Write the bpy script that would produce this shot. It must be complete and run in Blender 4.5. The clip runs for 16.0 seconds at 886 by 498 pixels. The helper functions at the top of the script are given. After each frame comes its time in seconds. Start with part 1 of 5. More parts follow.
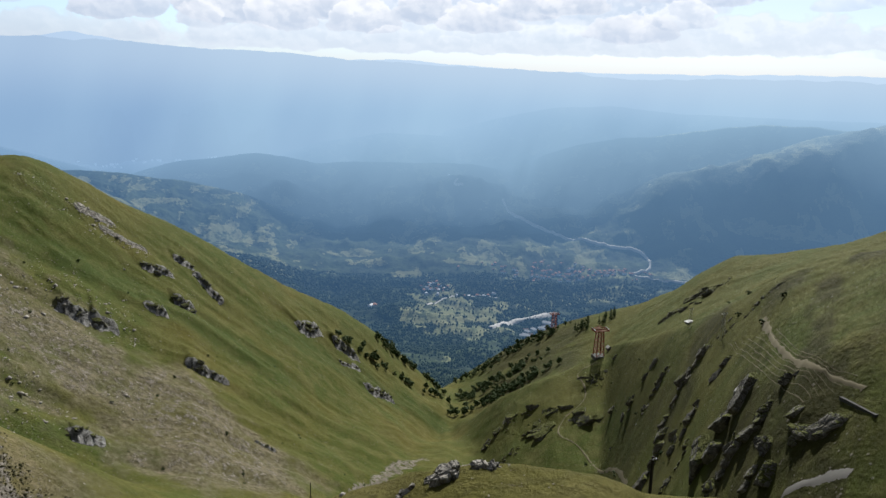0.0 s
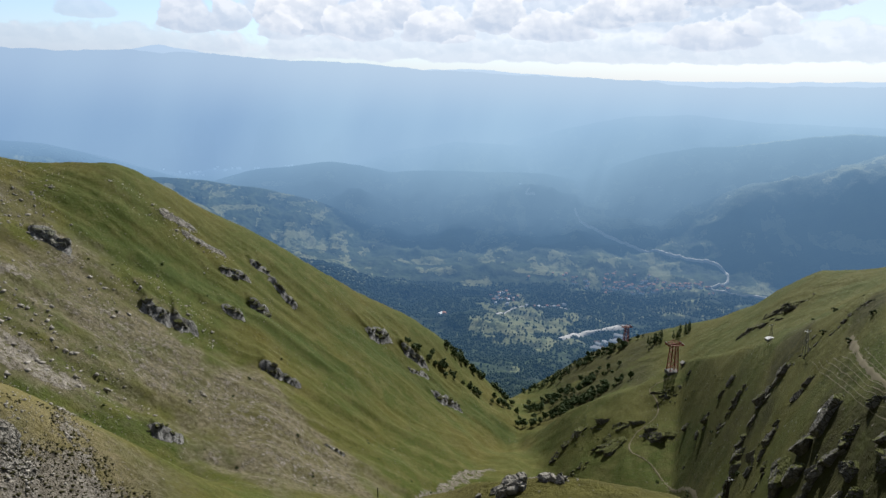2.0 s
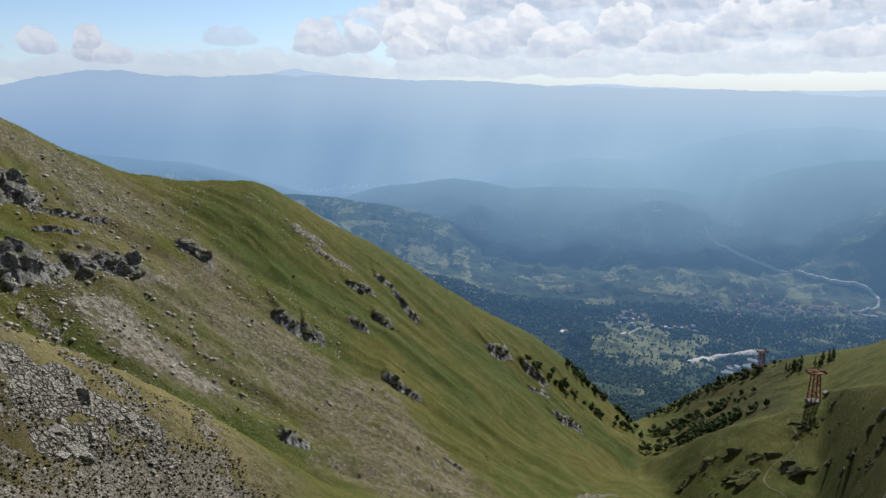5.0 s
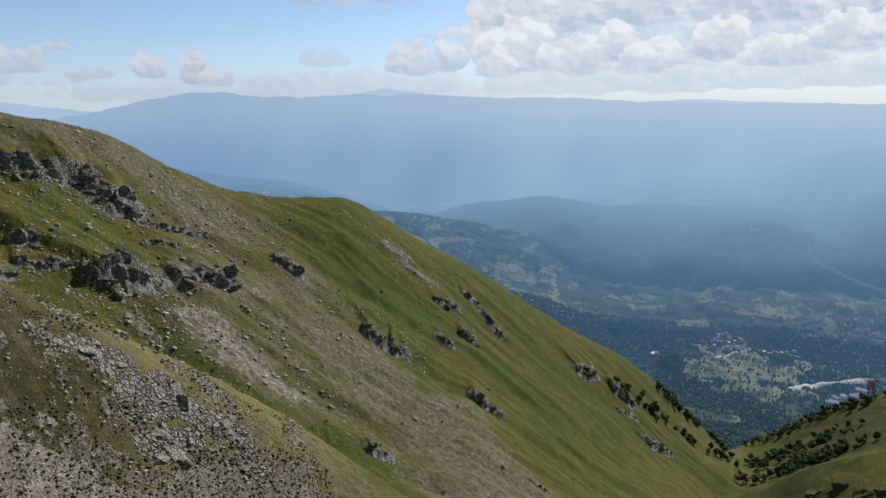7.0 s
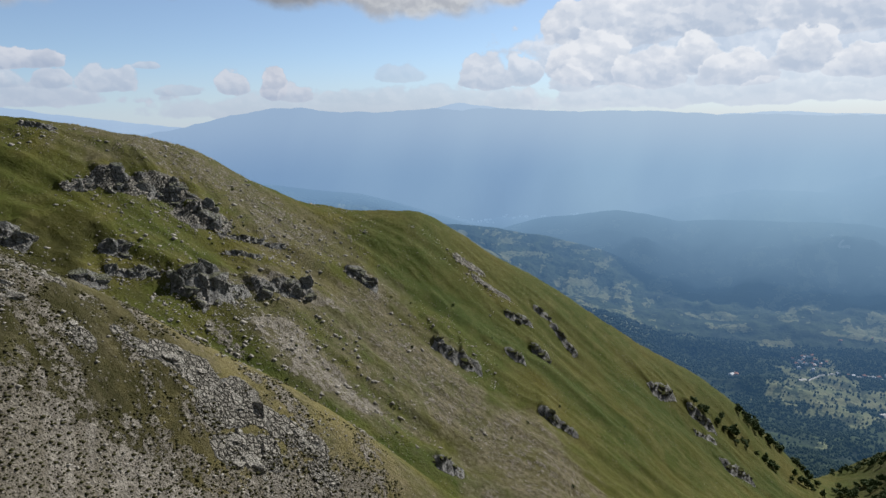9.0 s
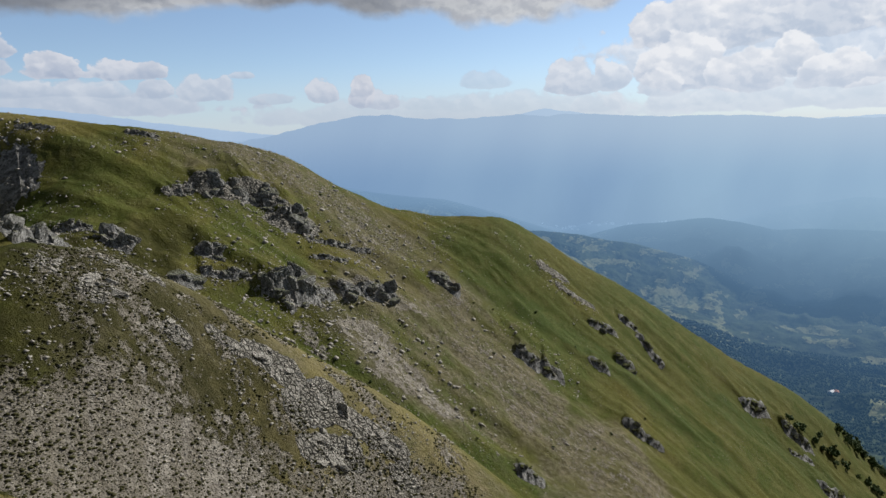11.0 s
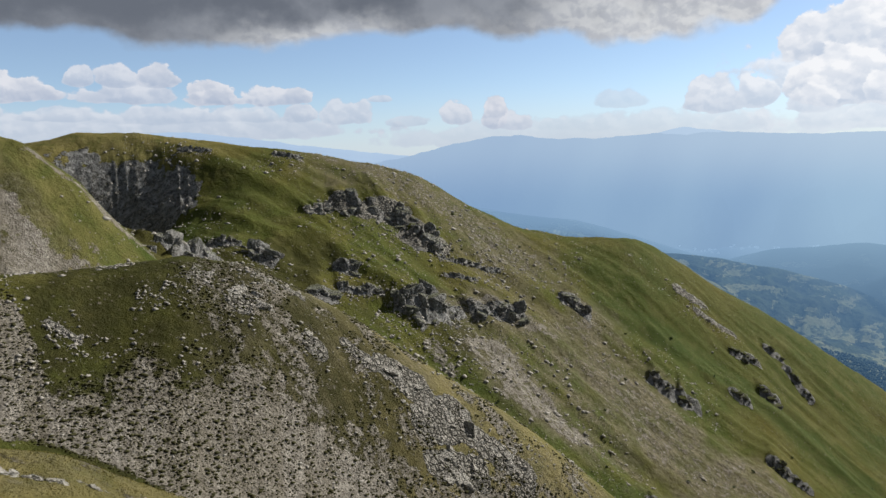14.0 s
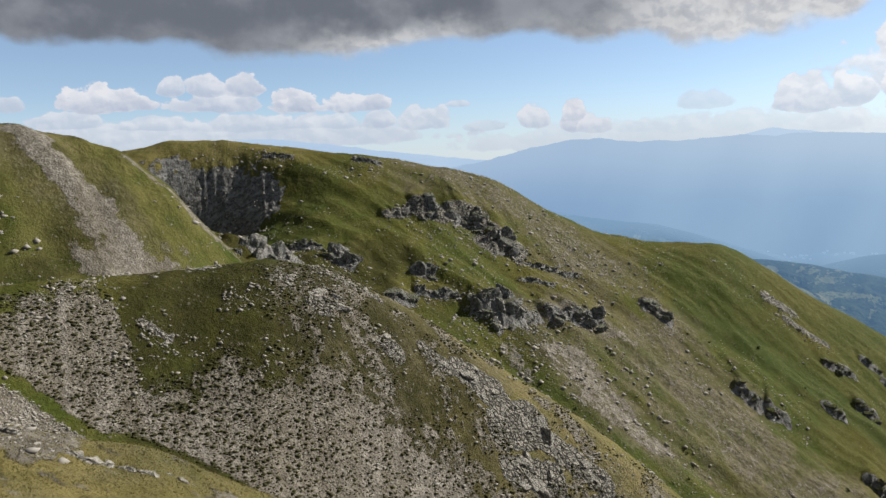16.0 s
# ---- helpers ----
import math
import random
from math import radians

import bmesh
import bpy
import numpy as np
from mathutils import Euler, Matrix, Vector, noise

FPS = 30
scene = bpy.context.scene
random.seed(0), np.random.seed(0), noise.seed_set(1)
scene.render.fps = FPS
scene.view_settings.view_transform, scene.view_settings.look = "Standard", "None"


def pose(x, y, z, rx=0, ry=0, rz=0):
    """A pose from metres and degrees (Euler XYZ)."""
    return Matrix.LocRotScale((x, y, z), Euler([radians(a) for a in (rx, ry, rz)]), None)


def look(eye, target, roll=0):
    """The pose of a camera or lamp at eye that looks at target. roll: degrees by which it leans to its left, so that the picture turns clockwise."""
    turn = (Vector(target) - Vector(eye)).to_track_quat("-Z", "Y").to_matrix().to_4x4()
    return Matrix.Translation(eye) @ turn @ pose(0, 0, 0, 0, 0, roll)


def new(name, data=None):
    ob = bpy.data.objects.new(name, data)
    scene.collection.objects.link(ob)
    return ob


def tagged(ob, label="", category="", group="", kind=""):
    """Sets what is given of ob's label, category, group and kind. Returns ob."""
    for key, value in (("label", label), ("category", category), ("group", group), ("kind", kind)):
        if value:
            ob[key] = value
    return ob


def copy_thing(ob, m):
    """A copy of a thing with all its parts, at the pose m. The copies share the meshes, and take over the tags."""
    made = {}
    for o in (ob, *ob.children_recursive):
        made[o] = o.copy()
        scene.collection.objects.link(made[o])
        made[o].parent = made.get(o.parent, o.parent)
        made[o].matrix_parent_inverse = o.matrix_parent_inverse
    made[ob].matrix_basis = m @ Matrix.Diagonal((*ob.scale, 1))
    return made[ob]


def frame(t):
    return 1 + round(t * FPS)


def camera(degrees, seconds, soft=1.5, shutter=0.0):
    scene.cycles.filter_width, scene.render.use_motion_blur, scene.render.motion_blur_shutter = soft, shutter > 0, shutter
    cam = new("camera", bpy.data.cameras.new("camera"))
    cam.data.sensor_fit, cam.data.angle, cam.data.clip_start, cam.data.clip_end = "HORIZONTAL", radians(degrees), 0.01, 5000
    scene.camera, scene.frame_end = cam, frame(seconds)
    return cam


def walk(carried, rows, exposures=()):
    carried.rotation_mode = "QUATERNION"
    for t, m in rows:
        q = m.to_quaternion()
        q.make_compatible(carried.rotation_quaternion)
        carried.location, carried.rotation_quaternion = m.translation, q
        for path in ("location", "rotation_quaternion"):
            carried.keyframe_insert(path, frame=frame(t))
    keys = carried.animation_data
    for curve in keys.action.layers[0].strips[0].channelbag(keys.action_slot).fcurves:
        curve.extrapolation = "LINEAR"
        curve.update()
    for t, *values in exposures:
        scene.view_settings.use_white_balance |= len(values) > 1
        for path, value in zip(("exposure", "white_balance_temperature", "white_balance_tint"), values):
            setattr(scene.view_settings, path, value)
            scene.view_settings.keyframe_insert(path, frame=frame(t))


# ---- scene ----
# ---- camera: one stand on the hilltop, turning to the left ----
EYE = 1.7
cam = camera(62.58, 16.0)
ROWS = [
    (0.0, 0.02, -13.49, 1.20),
    (0.5, 1.38, -13.34, 1.26),
    (1.0, 2.73, -13.14, 1.17),
    (1.5, 4.14, -12.94, 0.99),
    (2.0, 5.70, -12.88, 0.81),
    (2.5, 7.28, -12.90, 0.60),
    (3.0, 8.90, -12.86, 0.39),
    (3.5, 10.47, -12.67, 0.14),
    (4.0, 12.08, -12.33, -0.16),
    (6.5, 20.67, -10.56, -0.96),
    (7.0, 22.37, -10.18, -1.16),
    (7.5, 23.91, -9.83, -1.31),
    (8.0, 25.30, -9.53, -1.40),
    (8.5, 26.62, -9.25, -1.50),
    (9.0, 28.06, -8.98, -1.42),
    (11.5, 36.23, -8.20, -1.70),
    (12.0, 37.70, -8.02, -1.67),
    (12.5, 39.20, -7.65, -1.72),
    (13.0, 41.08, -7.21, -1.77),
    (13.5, 43.05, -6.81, -1.88),
    (14.0, 44.88, -6.45, -1.89),
    (14.5, 46.59, -6.16, -2.00),
    (15.0, 48.16, -6.04, -1.93),
    (15.5, 49.52, -5.95, -2.00),
    (16.0, 50.94, -5.90, -2.27),
]
walk(cam, [(t, pose(0.15, 0.1, EYE, 0, 0, yaw) @ pose(0, 0, 0, 90 + pitch, 0, 0) @ pose(0, 0, 0, 0, 0, roll)) for t, yaw, pitch, roll in ROWS], [(0.0, 1.4, 6030, 10), (3.5, 1.33, 6030, 10), (7.0, 1.16, 6010, 10), (9.0, 1.12, 6010, 10), (12.5, 1.22, 6170, 10), (14.5, 1.32, 6200, 10), (16.0, 1.36, 6290, 10)])

# ---- world, sun ----
SUN_AZ, SUN_EL = -17.0, 34.5   # degrees left of +y, degrees up


def put(tree, value, socket):
    """Link a socket or set a plain value."""
    if isinstance(value, bpy.types.NodeSocket):
        tree.links.new(value, socket)
    elif value is not None:
        socket.default_value = value


def calc(tree, op, a=None, b=None, c=None, clamp=False):
    n = tree.nodes.new("ShaderNodeMath")
    n.operation, n.use_clamp = op, clamp
    for v, s in zip((a, b, c), n.inputs):
        put(tree, v, s)
    return n.outputs[0]


def vec(tree, op, a=None, b=None, out=0):
    n = tree.nodes.new("ShaderNodeVectorMath")
    n.operation = op
    put(tree, a, n.inputs[0])
    if op == "SCALE":
        put(tree, b, n.inputs["Scale"])
    else:
        put(tree, b, n.inputs[1])
    return n.outputs[out]


def xyz(tree, x=0.0, y=0.0, z=0.0):
    n = tree.nodes.new("ShaderNodeCombineXYZ")
    for v, s in zip((x, y, z), n.inputs):
        put(tree, v, s)
    return n.outputs[0]


def noise_at(tree, vector, scale, detail=4.0, rough=0.55, distort=0.0, out=0):
    n = tree.nodes.new("ShaderNodeTexNoise")
    put(tree, vector, n.inputs["Vector"])
    for key, v in (("Scale", scale), ("Detail", detail), ("Roughness", rough), ("Distortion", distort)):
        put(tree, v, n.inputs[key])
    return n.outputs[out]


def voronoi_at(tree, vector, scale, feature="F1", out="Distance", rand=1.0):
    n = tree.nodes.new("ShaderNodeTexVoronoi")
    n.feature = feature
    put(tree, vector, n.inputs["Vector"])
    put(tree, scale, n.inputs["Scale"])
    n.inputs["Randomness"].default_value = rand
    return n.outputs[out]


def ease(tree, v, lo, hi, a=0.0, b=1.0):
    """Smooth step of v from lo..hi to a..b."""
    n = tree.nodes.new("ShaderNodeMapRange")
    n.interpolation_type = "SMOOTHSTEP"
    for k, x in enumerate((v, lo, hi, a, b)):
        put(tree, x, n.inputs[k])
    return n.outputs[0]


def mix(tree, fac, a, b, blend="MIX"):
    n = tree.nodes.new("ShaderNodeMix")
    n.data_type, n.blend_type = "RGBA", blend
    put(tree, fac, n.inputs[0])
    put(tree, a, n.inputs[6])
    put(tree, b, n.inputs[7])
    return n.outputs[2]


def ramp(tree, v, stops):
    """Piecewise line through (position, value), as a socket."""
    n = tree.nodes.new("ShaderNodeValToRGB")
    e = n.color_ramp.elements
    while len(e) < len(stops):
        e.new(0.5)
    for el, (p, val) in zip(e, stops):
        el.position = p
        el.color = (*val, 1) if isinstance(val, tuple) else (val, val, val, 1)
    put(tree, v, n.inputs[0])
    return n.outputs[0]


def rgb(r, g, b):
    return (r, g, b, 1.0)


# cumulus banks, the far ones first: bearing, half-width, base, top in degrees, solidity
CLOUDS = [(66, 18, 2.4, 4.9, 0.8), (32, 20, 1.4, 3.7, 0.6), (2, 22, 1.6, 5.0, 0.8), (-14, 22, 1.6, 4.8, 0.75), (-34, 10, 1.4, 3.0, 0.4), (4, 20, 4.0, 9.5, 0.85), (-8, 14, 3.8, 9.0, 0.8),
          (77.7, 2.6, 4.1, 5.4, 0.8), (72, 3.0, 3.9, 5.0, 0.7), (65.5, 5.0, 3.7, 5.0, 0.75), (58.5, 2.4, 3.7, 5.0, 0.7), (55.5, 1.6, 3.7, 5.3, 0.85), (52.1, 2.4, 3.4, 5.5, 0.8), (47.2, 2.2, 3.2, 4.1, 0.65), (43.5, 1.2, 3.2, 5.2, 0.9),
          (83, 3.4, 5.2, 6.4, 0.8), (75.3, 3.3, 5.2, 7.2, 1.0), (67.5, 3.8, 5.2, 6.9, 0.9), (62.1, 2.2, 5.1, 6.9, 1.0), (57.2, 2.9, 5.0, 6.7, 0.95), (70.6, 1.2, 6.3, 7.8, 0.85), (68.2, 1.7, 6.3, 8.1, 0.9), (65.5, 1.6, 6.3, 8.3, 0.95),
          (49.3, 0.9, 5.1, 5.7, 0.7), (40.5, 1.1, 2.8, 5.5, 1.0), (39.0, 1.6, 2.6, 4.2, 0.9), (36.2, 1.6, 2.5, 3.6, 0.6), (30.9, 2.3, 4.0, 5.5, 0.5), (33.5, 2.4, 2.3, 3.9, 0.45), (27.6, 3.0, 2.1, 3.9, 0.55), (24.4, 2.4, 3.3, 6.0, 0.9), (21.6, 1.7, 3.5, 6.0, 0.9),
          (15, 5.5, 6.0, 10.5, 1.0), (8, 6.0, 6.4, 12, 1.0), (-1, 7.0, 6.0, 12, 1.0), (-11, 7.0, 5.6, 11, 1.0), (-19, 5.0, 5.0, 9, 0.9), (-33, 7.0, 4.8, 8, 0.6),
          (16.5, 3.6, 3.2, 7.6, 1.0), (12.2, 3.0, 3.0, 6.2, 1.0), (18.2, 2.0, 2.9, 4.7, 0.9), (9.2, 2.6, 3.8, 6.8, 1.0), (6.2, 3.2, 2.9, 5.6, 1.0), (2.0, 2.8, 3.7, 7.0, 1.0), (-2.4, 3.4, 3.1, 5.6, 1.0), (-5.8, 2.6, 4.0, 6.6, 1.0), (-9.2, 3.2, 4.4, 6.6, 1.0),
          (-8.0, 2.6, 2.4, 3.9, 0.8), (-13.6, 3.6, 2.5, 4.8, 1.0), (-17.2, 2.6, 3.4, 5.6, 0.9), (-22.5, 2.6, 2.1, 3.4, 0.55), (-27, 2.2, 4.6, 5.6, 0.6), (14.4, 2.2, 2.1, 3.6, 0.8), (4.0, 2.4, 2.2, 3.5, 0.8), (-0.4, 1.6, 2.0, 3.0, 0.7), (22.8, 2.2, 1.9, 3.3, 0.7)]


def cloud_group():
    """One cumulus laid over the sky: white heads over a grey-blue base."""
    t = bpy.data.node_groups.new("cumulus", "ShaderNodeTree")
    t.interface.new_socket("colour", in_out="INPUT", socket_type="NodeSocketColor")
    for key in ("cover", "az", "el", "edge", "lit", "hollow", "a0", "narrow", "base", "flat", "ragged", "soft", "solid"):
        t.interface.new_socket(key, in_out="INPUT", socket_type="NodeSocketFloat")
    t.interface.new_socket("colour", in_out="OUTPUT", socket_type="NodeSocketColor")
    t.interface.new_socket("cover", in_out="OUTPUT", socket_type="NodeSocketFloat")
    i = t.nodes.new("NodeGroupInput").outputs
    u = calc(t, "MULTIPLY", calc(t, "SUBTRACT", i["az"], i["a0"]), i["narrow"])
    v = calc(t, "MULTIPLY", calc(t, "SUBTRACT", i["el"], i["base"]), i["flat"])
    q = calc(t, "MAXIMUM", v, calc(t, "MULTIPLY", v, -2.9))
    far = calc(t, "SQRT", calc(t, "ADD", calc(t, "MULTIPLY", u, u), calc(t, "MULTIPLY", q, q)))
    body = calc(t, "ADD", calc(t, "MULTIPLY", calc(t, "SUBTRACT", 1.0, far), 1.1), calc(t, "MULTIPLY", i["edge"], i["ragged"]))
    alpha = calc(t, "MULTIPLY", ease(t, body, 0.0, i["soft"]), i["solid"])
    lit = calc(t, "ADD", calc(t, "MULTIPLY", ease(t, v, -0.35, 0.75), 0.72), calc(t, "MULTIPLY", i["lit"], 0.42))
    lit = calc(t, "ADD", lit, ease(t, body, 0.35, 0.0, 0.0, 0.25))
    lit = calc(t, "MULTIPLY", lit, calc(t, "ADD", calc(t, "MULTIPLY", i["hollow"], 0.45), 0.62), clamp=True)
    o = t.nodes.new("NodeGroupOutput")
    put(t, mix(t, alpha, i["colour"], mix(t, lit, rgb(0.59, 0.66, 0.765), rgb(1.05, 1.03, 1.01))), o.inputs[0])
    put(t, calc(t, "MAXIMUM", i["cover"], alpha), o.inputs[1])
    return t


def build_sky():
    """Blue sky, cumulus banks along the skyline, a broad dark cloud overhead to the left, unseen dark cloud added on
    high.
    """
    world = bpy.data.worlds.new("sky")
    scene.world = world
    world.use_nodes = True
    t = world.node_tree
    t.nodes.clear()
    way = t.nodes.new("ShaderNodeTexCoord").outputs["Generated"]
    sp = t.nodes.new("ShaderNodeSeparateXYZ")
    t.links.new(way, sp.inputs[0])
    x, y, z = sp.outputs
    el = calc(t, "MULTIPLY", calc(t, "ARCSINE", z), 57.2958)
    az = calc(t, "MULTIPLY", calc(t, "ARCTAN2", calc(t, "MULTIPLY", x, -1.0), y), 57.2958)
    sky = t.nodes.new("ShaderNodeTexSky")
    sky.sky_type, sky.sun_disc = "NISHITA", False
    sky.sun_elevation, sky.sun_rotation = radians(SUN_EL), radians(-SUN_AZ)
    sky.altitude, sky.air_density, sky.dust_density, sky.ozone_density = 2000, 1.0, 1.4, 1.2
    # cloud coordinates in degrees, the heads a little wider than tall
    flat = xyz(t, az, calc(t, "MULTIPLY", el, 1.25), 0.0)
    wisp = noise_at(t, flat, 0.9, 6.0, 0.6, out=1)
    warp = vec(t, "ADD", flat, vec(t, "SCALE", vec(t, "SUBTRACT", wisp, (0.5, 0.5, 0.5)), 0.9))

    def billow(p):
        """Round heads on heads, about -0.5 .. 0.5."""
        a = calc(t, "MULTIPLY", voronoi_at(t, p, 0.55, "SMOOTH_F1"), -0.9)
        b = calc(t, "MULTIPLY", voronoi_at(t, p, 1.35, "SMOOTH_F1"), -0.28)
        return calc(t, "ADD", calc(t, "ADD", a, b), calc(t, "MULTIPLY", noise_at(t, p, 0.8, 4.0, 0.5), 0.9))

    bill = billow(warp)
    to_sun = billow(vec(t, "ADD", warp, (-0.22, 0.34, 0.0)))
    ragged = calc(t, "SUBTRACT", noise_at(t, flat, 0.6, 6.0, 0.55), 0.5)
    edge = calc(t, "ADD", calc(t, "MULTIPLY", bill, 1.05), calc(t, "MULTIPLY", ragged, 1.3))
    relief_lit = ease(t, calc(t, "SUBTRACT", bill, to_sun), -0.17, 0.17)
    hollow = ease(t, noise_at(t, warp, 0.33, 4.0, 0.55), 0.36, 0.62)
    # haze low over the horizon
    haze = ease(t, el, 0.0, 5.5, 0.72, 0.0)
    veil = calc(t, "MAXIMUM", ease(t, el, -1.0, 6.5, 0.86, 0.10), calc(t, "MULTIPLY", ease(t, az, 30.0, -18.0), ease(t, el, 16.0, 3.0, 0.2, 0.62)))
    one = cloud_group()
    cover, colour = 0.0, rgb(0.74, 0.80, 0.88)
    for a0, wide, base, top, solid in CLOUDS:
        high = top - base
        n = t.nodes.new("ShaderNodeGroup")
        n.node_tree = one
        for key, v in (("colour", colour), ("cover", cover), ("az", az), ("el", el), ("edge", edge), ("lit", relief_lit), ("hollow", hollow), ("a0", a0), ("narrow", 1.0 / wide), ("base", base + 0.22 * high),
                       ("flat", 1.28 / high), ("ragged", 0.80 / max(high, 1.6) ** 0.4), ("soft", 0.10 + 0.30 * (1 - solid)), ("solid", solid)):
            put(t, v, n.inputs[key])
        colour, cover = n.outputs
    colour = mix(t, haze, colour, rgb(0.80, 0.84, 0.90))
    colour = mix(t, ease(t, az, 14.0, 34.0), colour, vec(t, "MULTIPLY", colour, (0.80, 0.81, 0.85)))
    # the dark cloud overhead: its lower edge along the bearing (-40 .. 90 degrees)
    u = calc(t, "DIVIDE", calc(t, "ADD", az, 40.0), 130.0, clamp=True)
    under = calc(t, "MULTIPLY", ramp(t, u, [(0.0, 1.0), (0.40, 1.0), (0.452, 0.60), (0.475, 0.475), (0.51, 0.437), (0.546, 0.442), (0.60, 0.455), (0.64, 0.485), (0.69, 0.50), (0.735, 0.445), (0.80, 0.465), (0.85, 0.475), (0.93, 0.50), (1.0, 0.50)]), 20.0)
    deep = calc(t, "ADD", calc(t, "SUBTRACT", el, under), calc(t, "MULTIPLY", calc(t, "SUBTRACT", noise_at(t, flat, 0.22, 4.0, 0.5), 0.5), 3.2))
    # above 17 degrees unseen cloud is added all round, to lower the sky's fill
    dark = calc(t, "MAXIMUM", ease(t, deep, -0.25, 0.8), calc(t, "MULTIPLY", ease(t, el, 17.0, 26.0), 0.9))
    glow = ramp(t, u, [(0.0, 1.0), (0.55, 1.0), (0.61, 0.35), (0.655, 0.15), (0.70, 0.75), (0.735, 0.9), (0.775, 0.35), (0.80, 0.10), (0.87, 0.0), (1.0, 0.05)])
    bright_edge = calc(t, "MULTIPLY", glow, ease(t, calc(t, "ADD", calc(t, "MULTIPLY", deep, ease(t, az, 46.0, 34.0, 1.0, 0.3)), calc(t, "MULTIPLY", ragged, 2.0)), 0.2, 2.6, 1.0, 0.0))
    belly = mix(t, ease(t, noise_at(t, flat, 0.16, 5.0, 0.55), 0.36, 0.66), rgb(0.22, 0.24, 0.28), rgb(0.40, 0.42, 0.46))
    belly = mix(t, bright_edge, belly, mix(t, relief_lit, rgb(0.78, 0.79, 0.82), rgb(1.04, 1.03, 1.01)))
    back = t.nodes.new("ShaderNodeBackground")
    put(t, sky.outputs[0], back.inputs[0])
    back.inputs[1].default_value = 0.05
    parts = []
    for tone, power in ((rgb(0.72, 0.79, 0.88), 0.335), (colour, 0.37), (belly, 0.265)):
        b = t.nodes.new("ShaderNodeBackground")
        put(t, tone, b.inputs[0])
        b.inputs[1].default_value = power
        parts.append(b.outputs[0])
    out = back.outputs[0]
    for fac, sh in zip((veil, cover, dark), parts):
        m = t.nodes.new("ShaderNodeMixShader")
        put(t, fac, m.inputs[0])
        put(t, out, m.inputs[1])
        put(t, sh, m.inputs[2])
        out = m.outputs[0]
    o = t.nodes.new("ShaderNodeOutputWorld")
    t.links.new(out, o.inputs[0])


build_sky()

sun = new("sun", bpy.data.lights.new("sun", "SUN"))
sun.data.energy, sun.data.angle, sun.data.color = 3.8, radians(0.6), (1.0, 0.94, 0.84)
sun.matrix_world = look((-300 * math.sin(radians(SUN_AZ)), 300 * math.cos(radians(SUN_AZ)), 300 * math.tan(radians(SUN_EL))), (0, 0, 0))


# ---- the lie of the land: crest and gully lines, as (bearing left of +y in degrees, distance in metres, rise in degrees seen from the stand) ----
NEAR_CREST = [(-180, 40, -20), (-60, 50, -24), (-35, 55, -28.5), (-17.5, 58, -30.8), (-14.2, 58, -30.05), (-10.9, 58, -29.8), (-3.6, 58, -29.8), (0.3, 58, -30.5), (2.3, 60, -30.5), (4.2, 60, -31.3),
              (8.6, 60, -32.1), (15, 58, -34), (30, 50, -34), (50, 45, -30), (65.9, 42, -23.5), (68.8, 42, -21.9), (73.5, 42, -19.2), (78.3, 42, -17.7), (83.3, 42, -15.6), (100, 42, -12), (140, 40, -15), (180, 40, -20)]
NEAR_DIP = [(-180, 120, -26), (-60, 110, -30), (-32, 145, -33.5), (-26, 165, -34.5), (-20, 200, -35.5), (-14, 260, -36), (-8, 270, -36.5), (0, 250, -36.5), (8, 220, -36), (15, 170, -37.5), (30, 212,
            -34), (40, 208, -30), (50, 188, -28), (60, 164, -27.8), (66, 160, -25.5), (70, 166, -22.8), (75, 174, -20), (80, 174, -18.9), (84, 172, -17.5), (100, 85, -15), (140, 100, -20), (180, 120,
            -26)]
SPUR = [(-180, 200, -10), (-60, 190, -8), (-45, 210, -12), (-32, 225, -16.5), (-28, 235, -18.5), (-24, 255, -22), (-21, 282, -25.3), (-18.9, 315, -27.6), (-16, 365, -29.5), (-13.8, 430, -30.3),
        (-10, 445, -30.2), (-6, 490, -29.9), (-3, 560, -29.2), (-0.6, 600, -28.4), (1.8, 560, -29.06), (3.7, 480, -30.3), (6.7, 400, -32.2), (12, 290, -34), (20, 265, -32.5), (26.8, 262, -28.8),
        (33.1, 262, -24.4), (39.3, 262, -19.9), (43.9, 260, -17.1), (47.6, 258, -14.9), (50.5, 257, -12.9), (54.9, 255, -9.9), (59.6, 252, -7.2), (64.7, 250, -6), (70.1, 245, -6.5), (75.5, 240,
        -6.5), (79.1, 235, -6.45), (84, 230, -6.7), (110, 220, -5), (180, 200, -10)]
RIDGE = [(-180, 290, -2), (-90, 230, 5), (-60, 250, 0), (-45, 270, -6), (-32, 300, -11.7), (-26.4, 330, -14), (-22.8, 370, -16.5), (-20.9, 400, -17.9), (-18.9, 440, -18.9), (-16, 520, -19.9), (-13.8,
         620, -20.55), (-12.1, 605, -21.57), (-10.4, 590, -22.9), (-7.6, 600, -23.9), (-4.9, 620, -25.3), (-3.5, 640, -26.2), (-1.1, 680, -27.7), (0, 700, -27.4), (1.8, 640, -27.7), (3.7, 570, -28),
         (6.7, 500, -28.5), (12, 400, -29.5), (20, 350, -28.5), (26.8, 325, -28.7), (33, 318, -26.4), (39.3, 318, -22.4), (43.9, 320, -19.8), (50.5, 325, -15.9), (55, 332, -13.4), (60, 337, -11.8),
         (65, 330, -9.5), (70, 310, -7.4), (75, 300, -6.9)]
RIDGE_END = [(80, 295, -6.6), (84, 290, -6.5), (110, 290, -3), (180, 290, -2)]
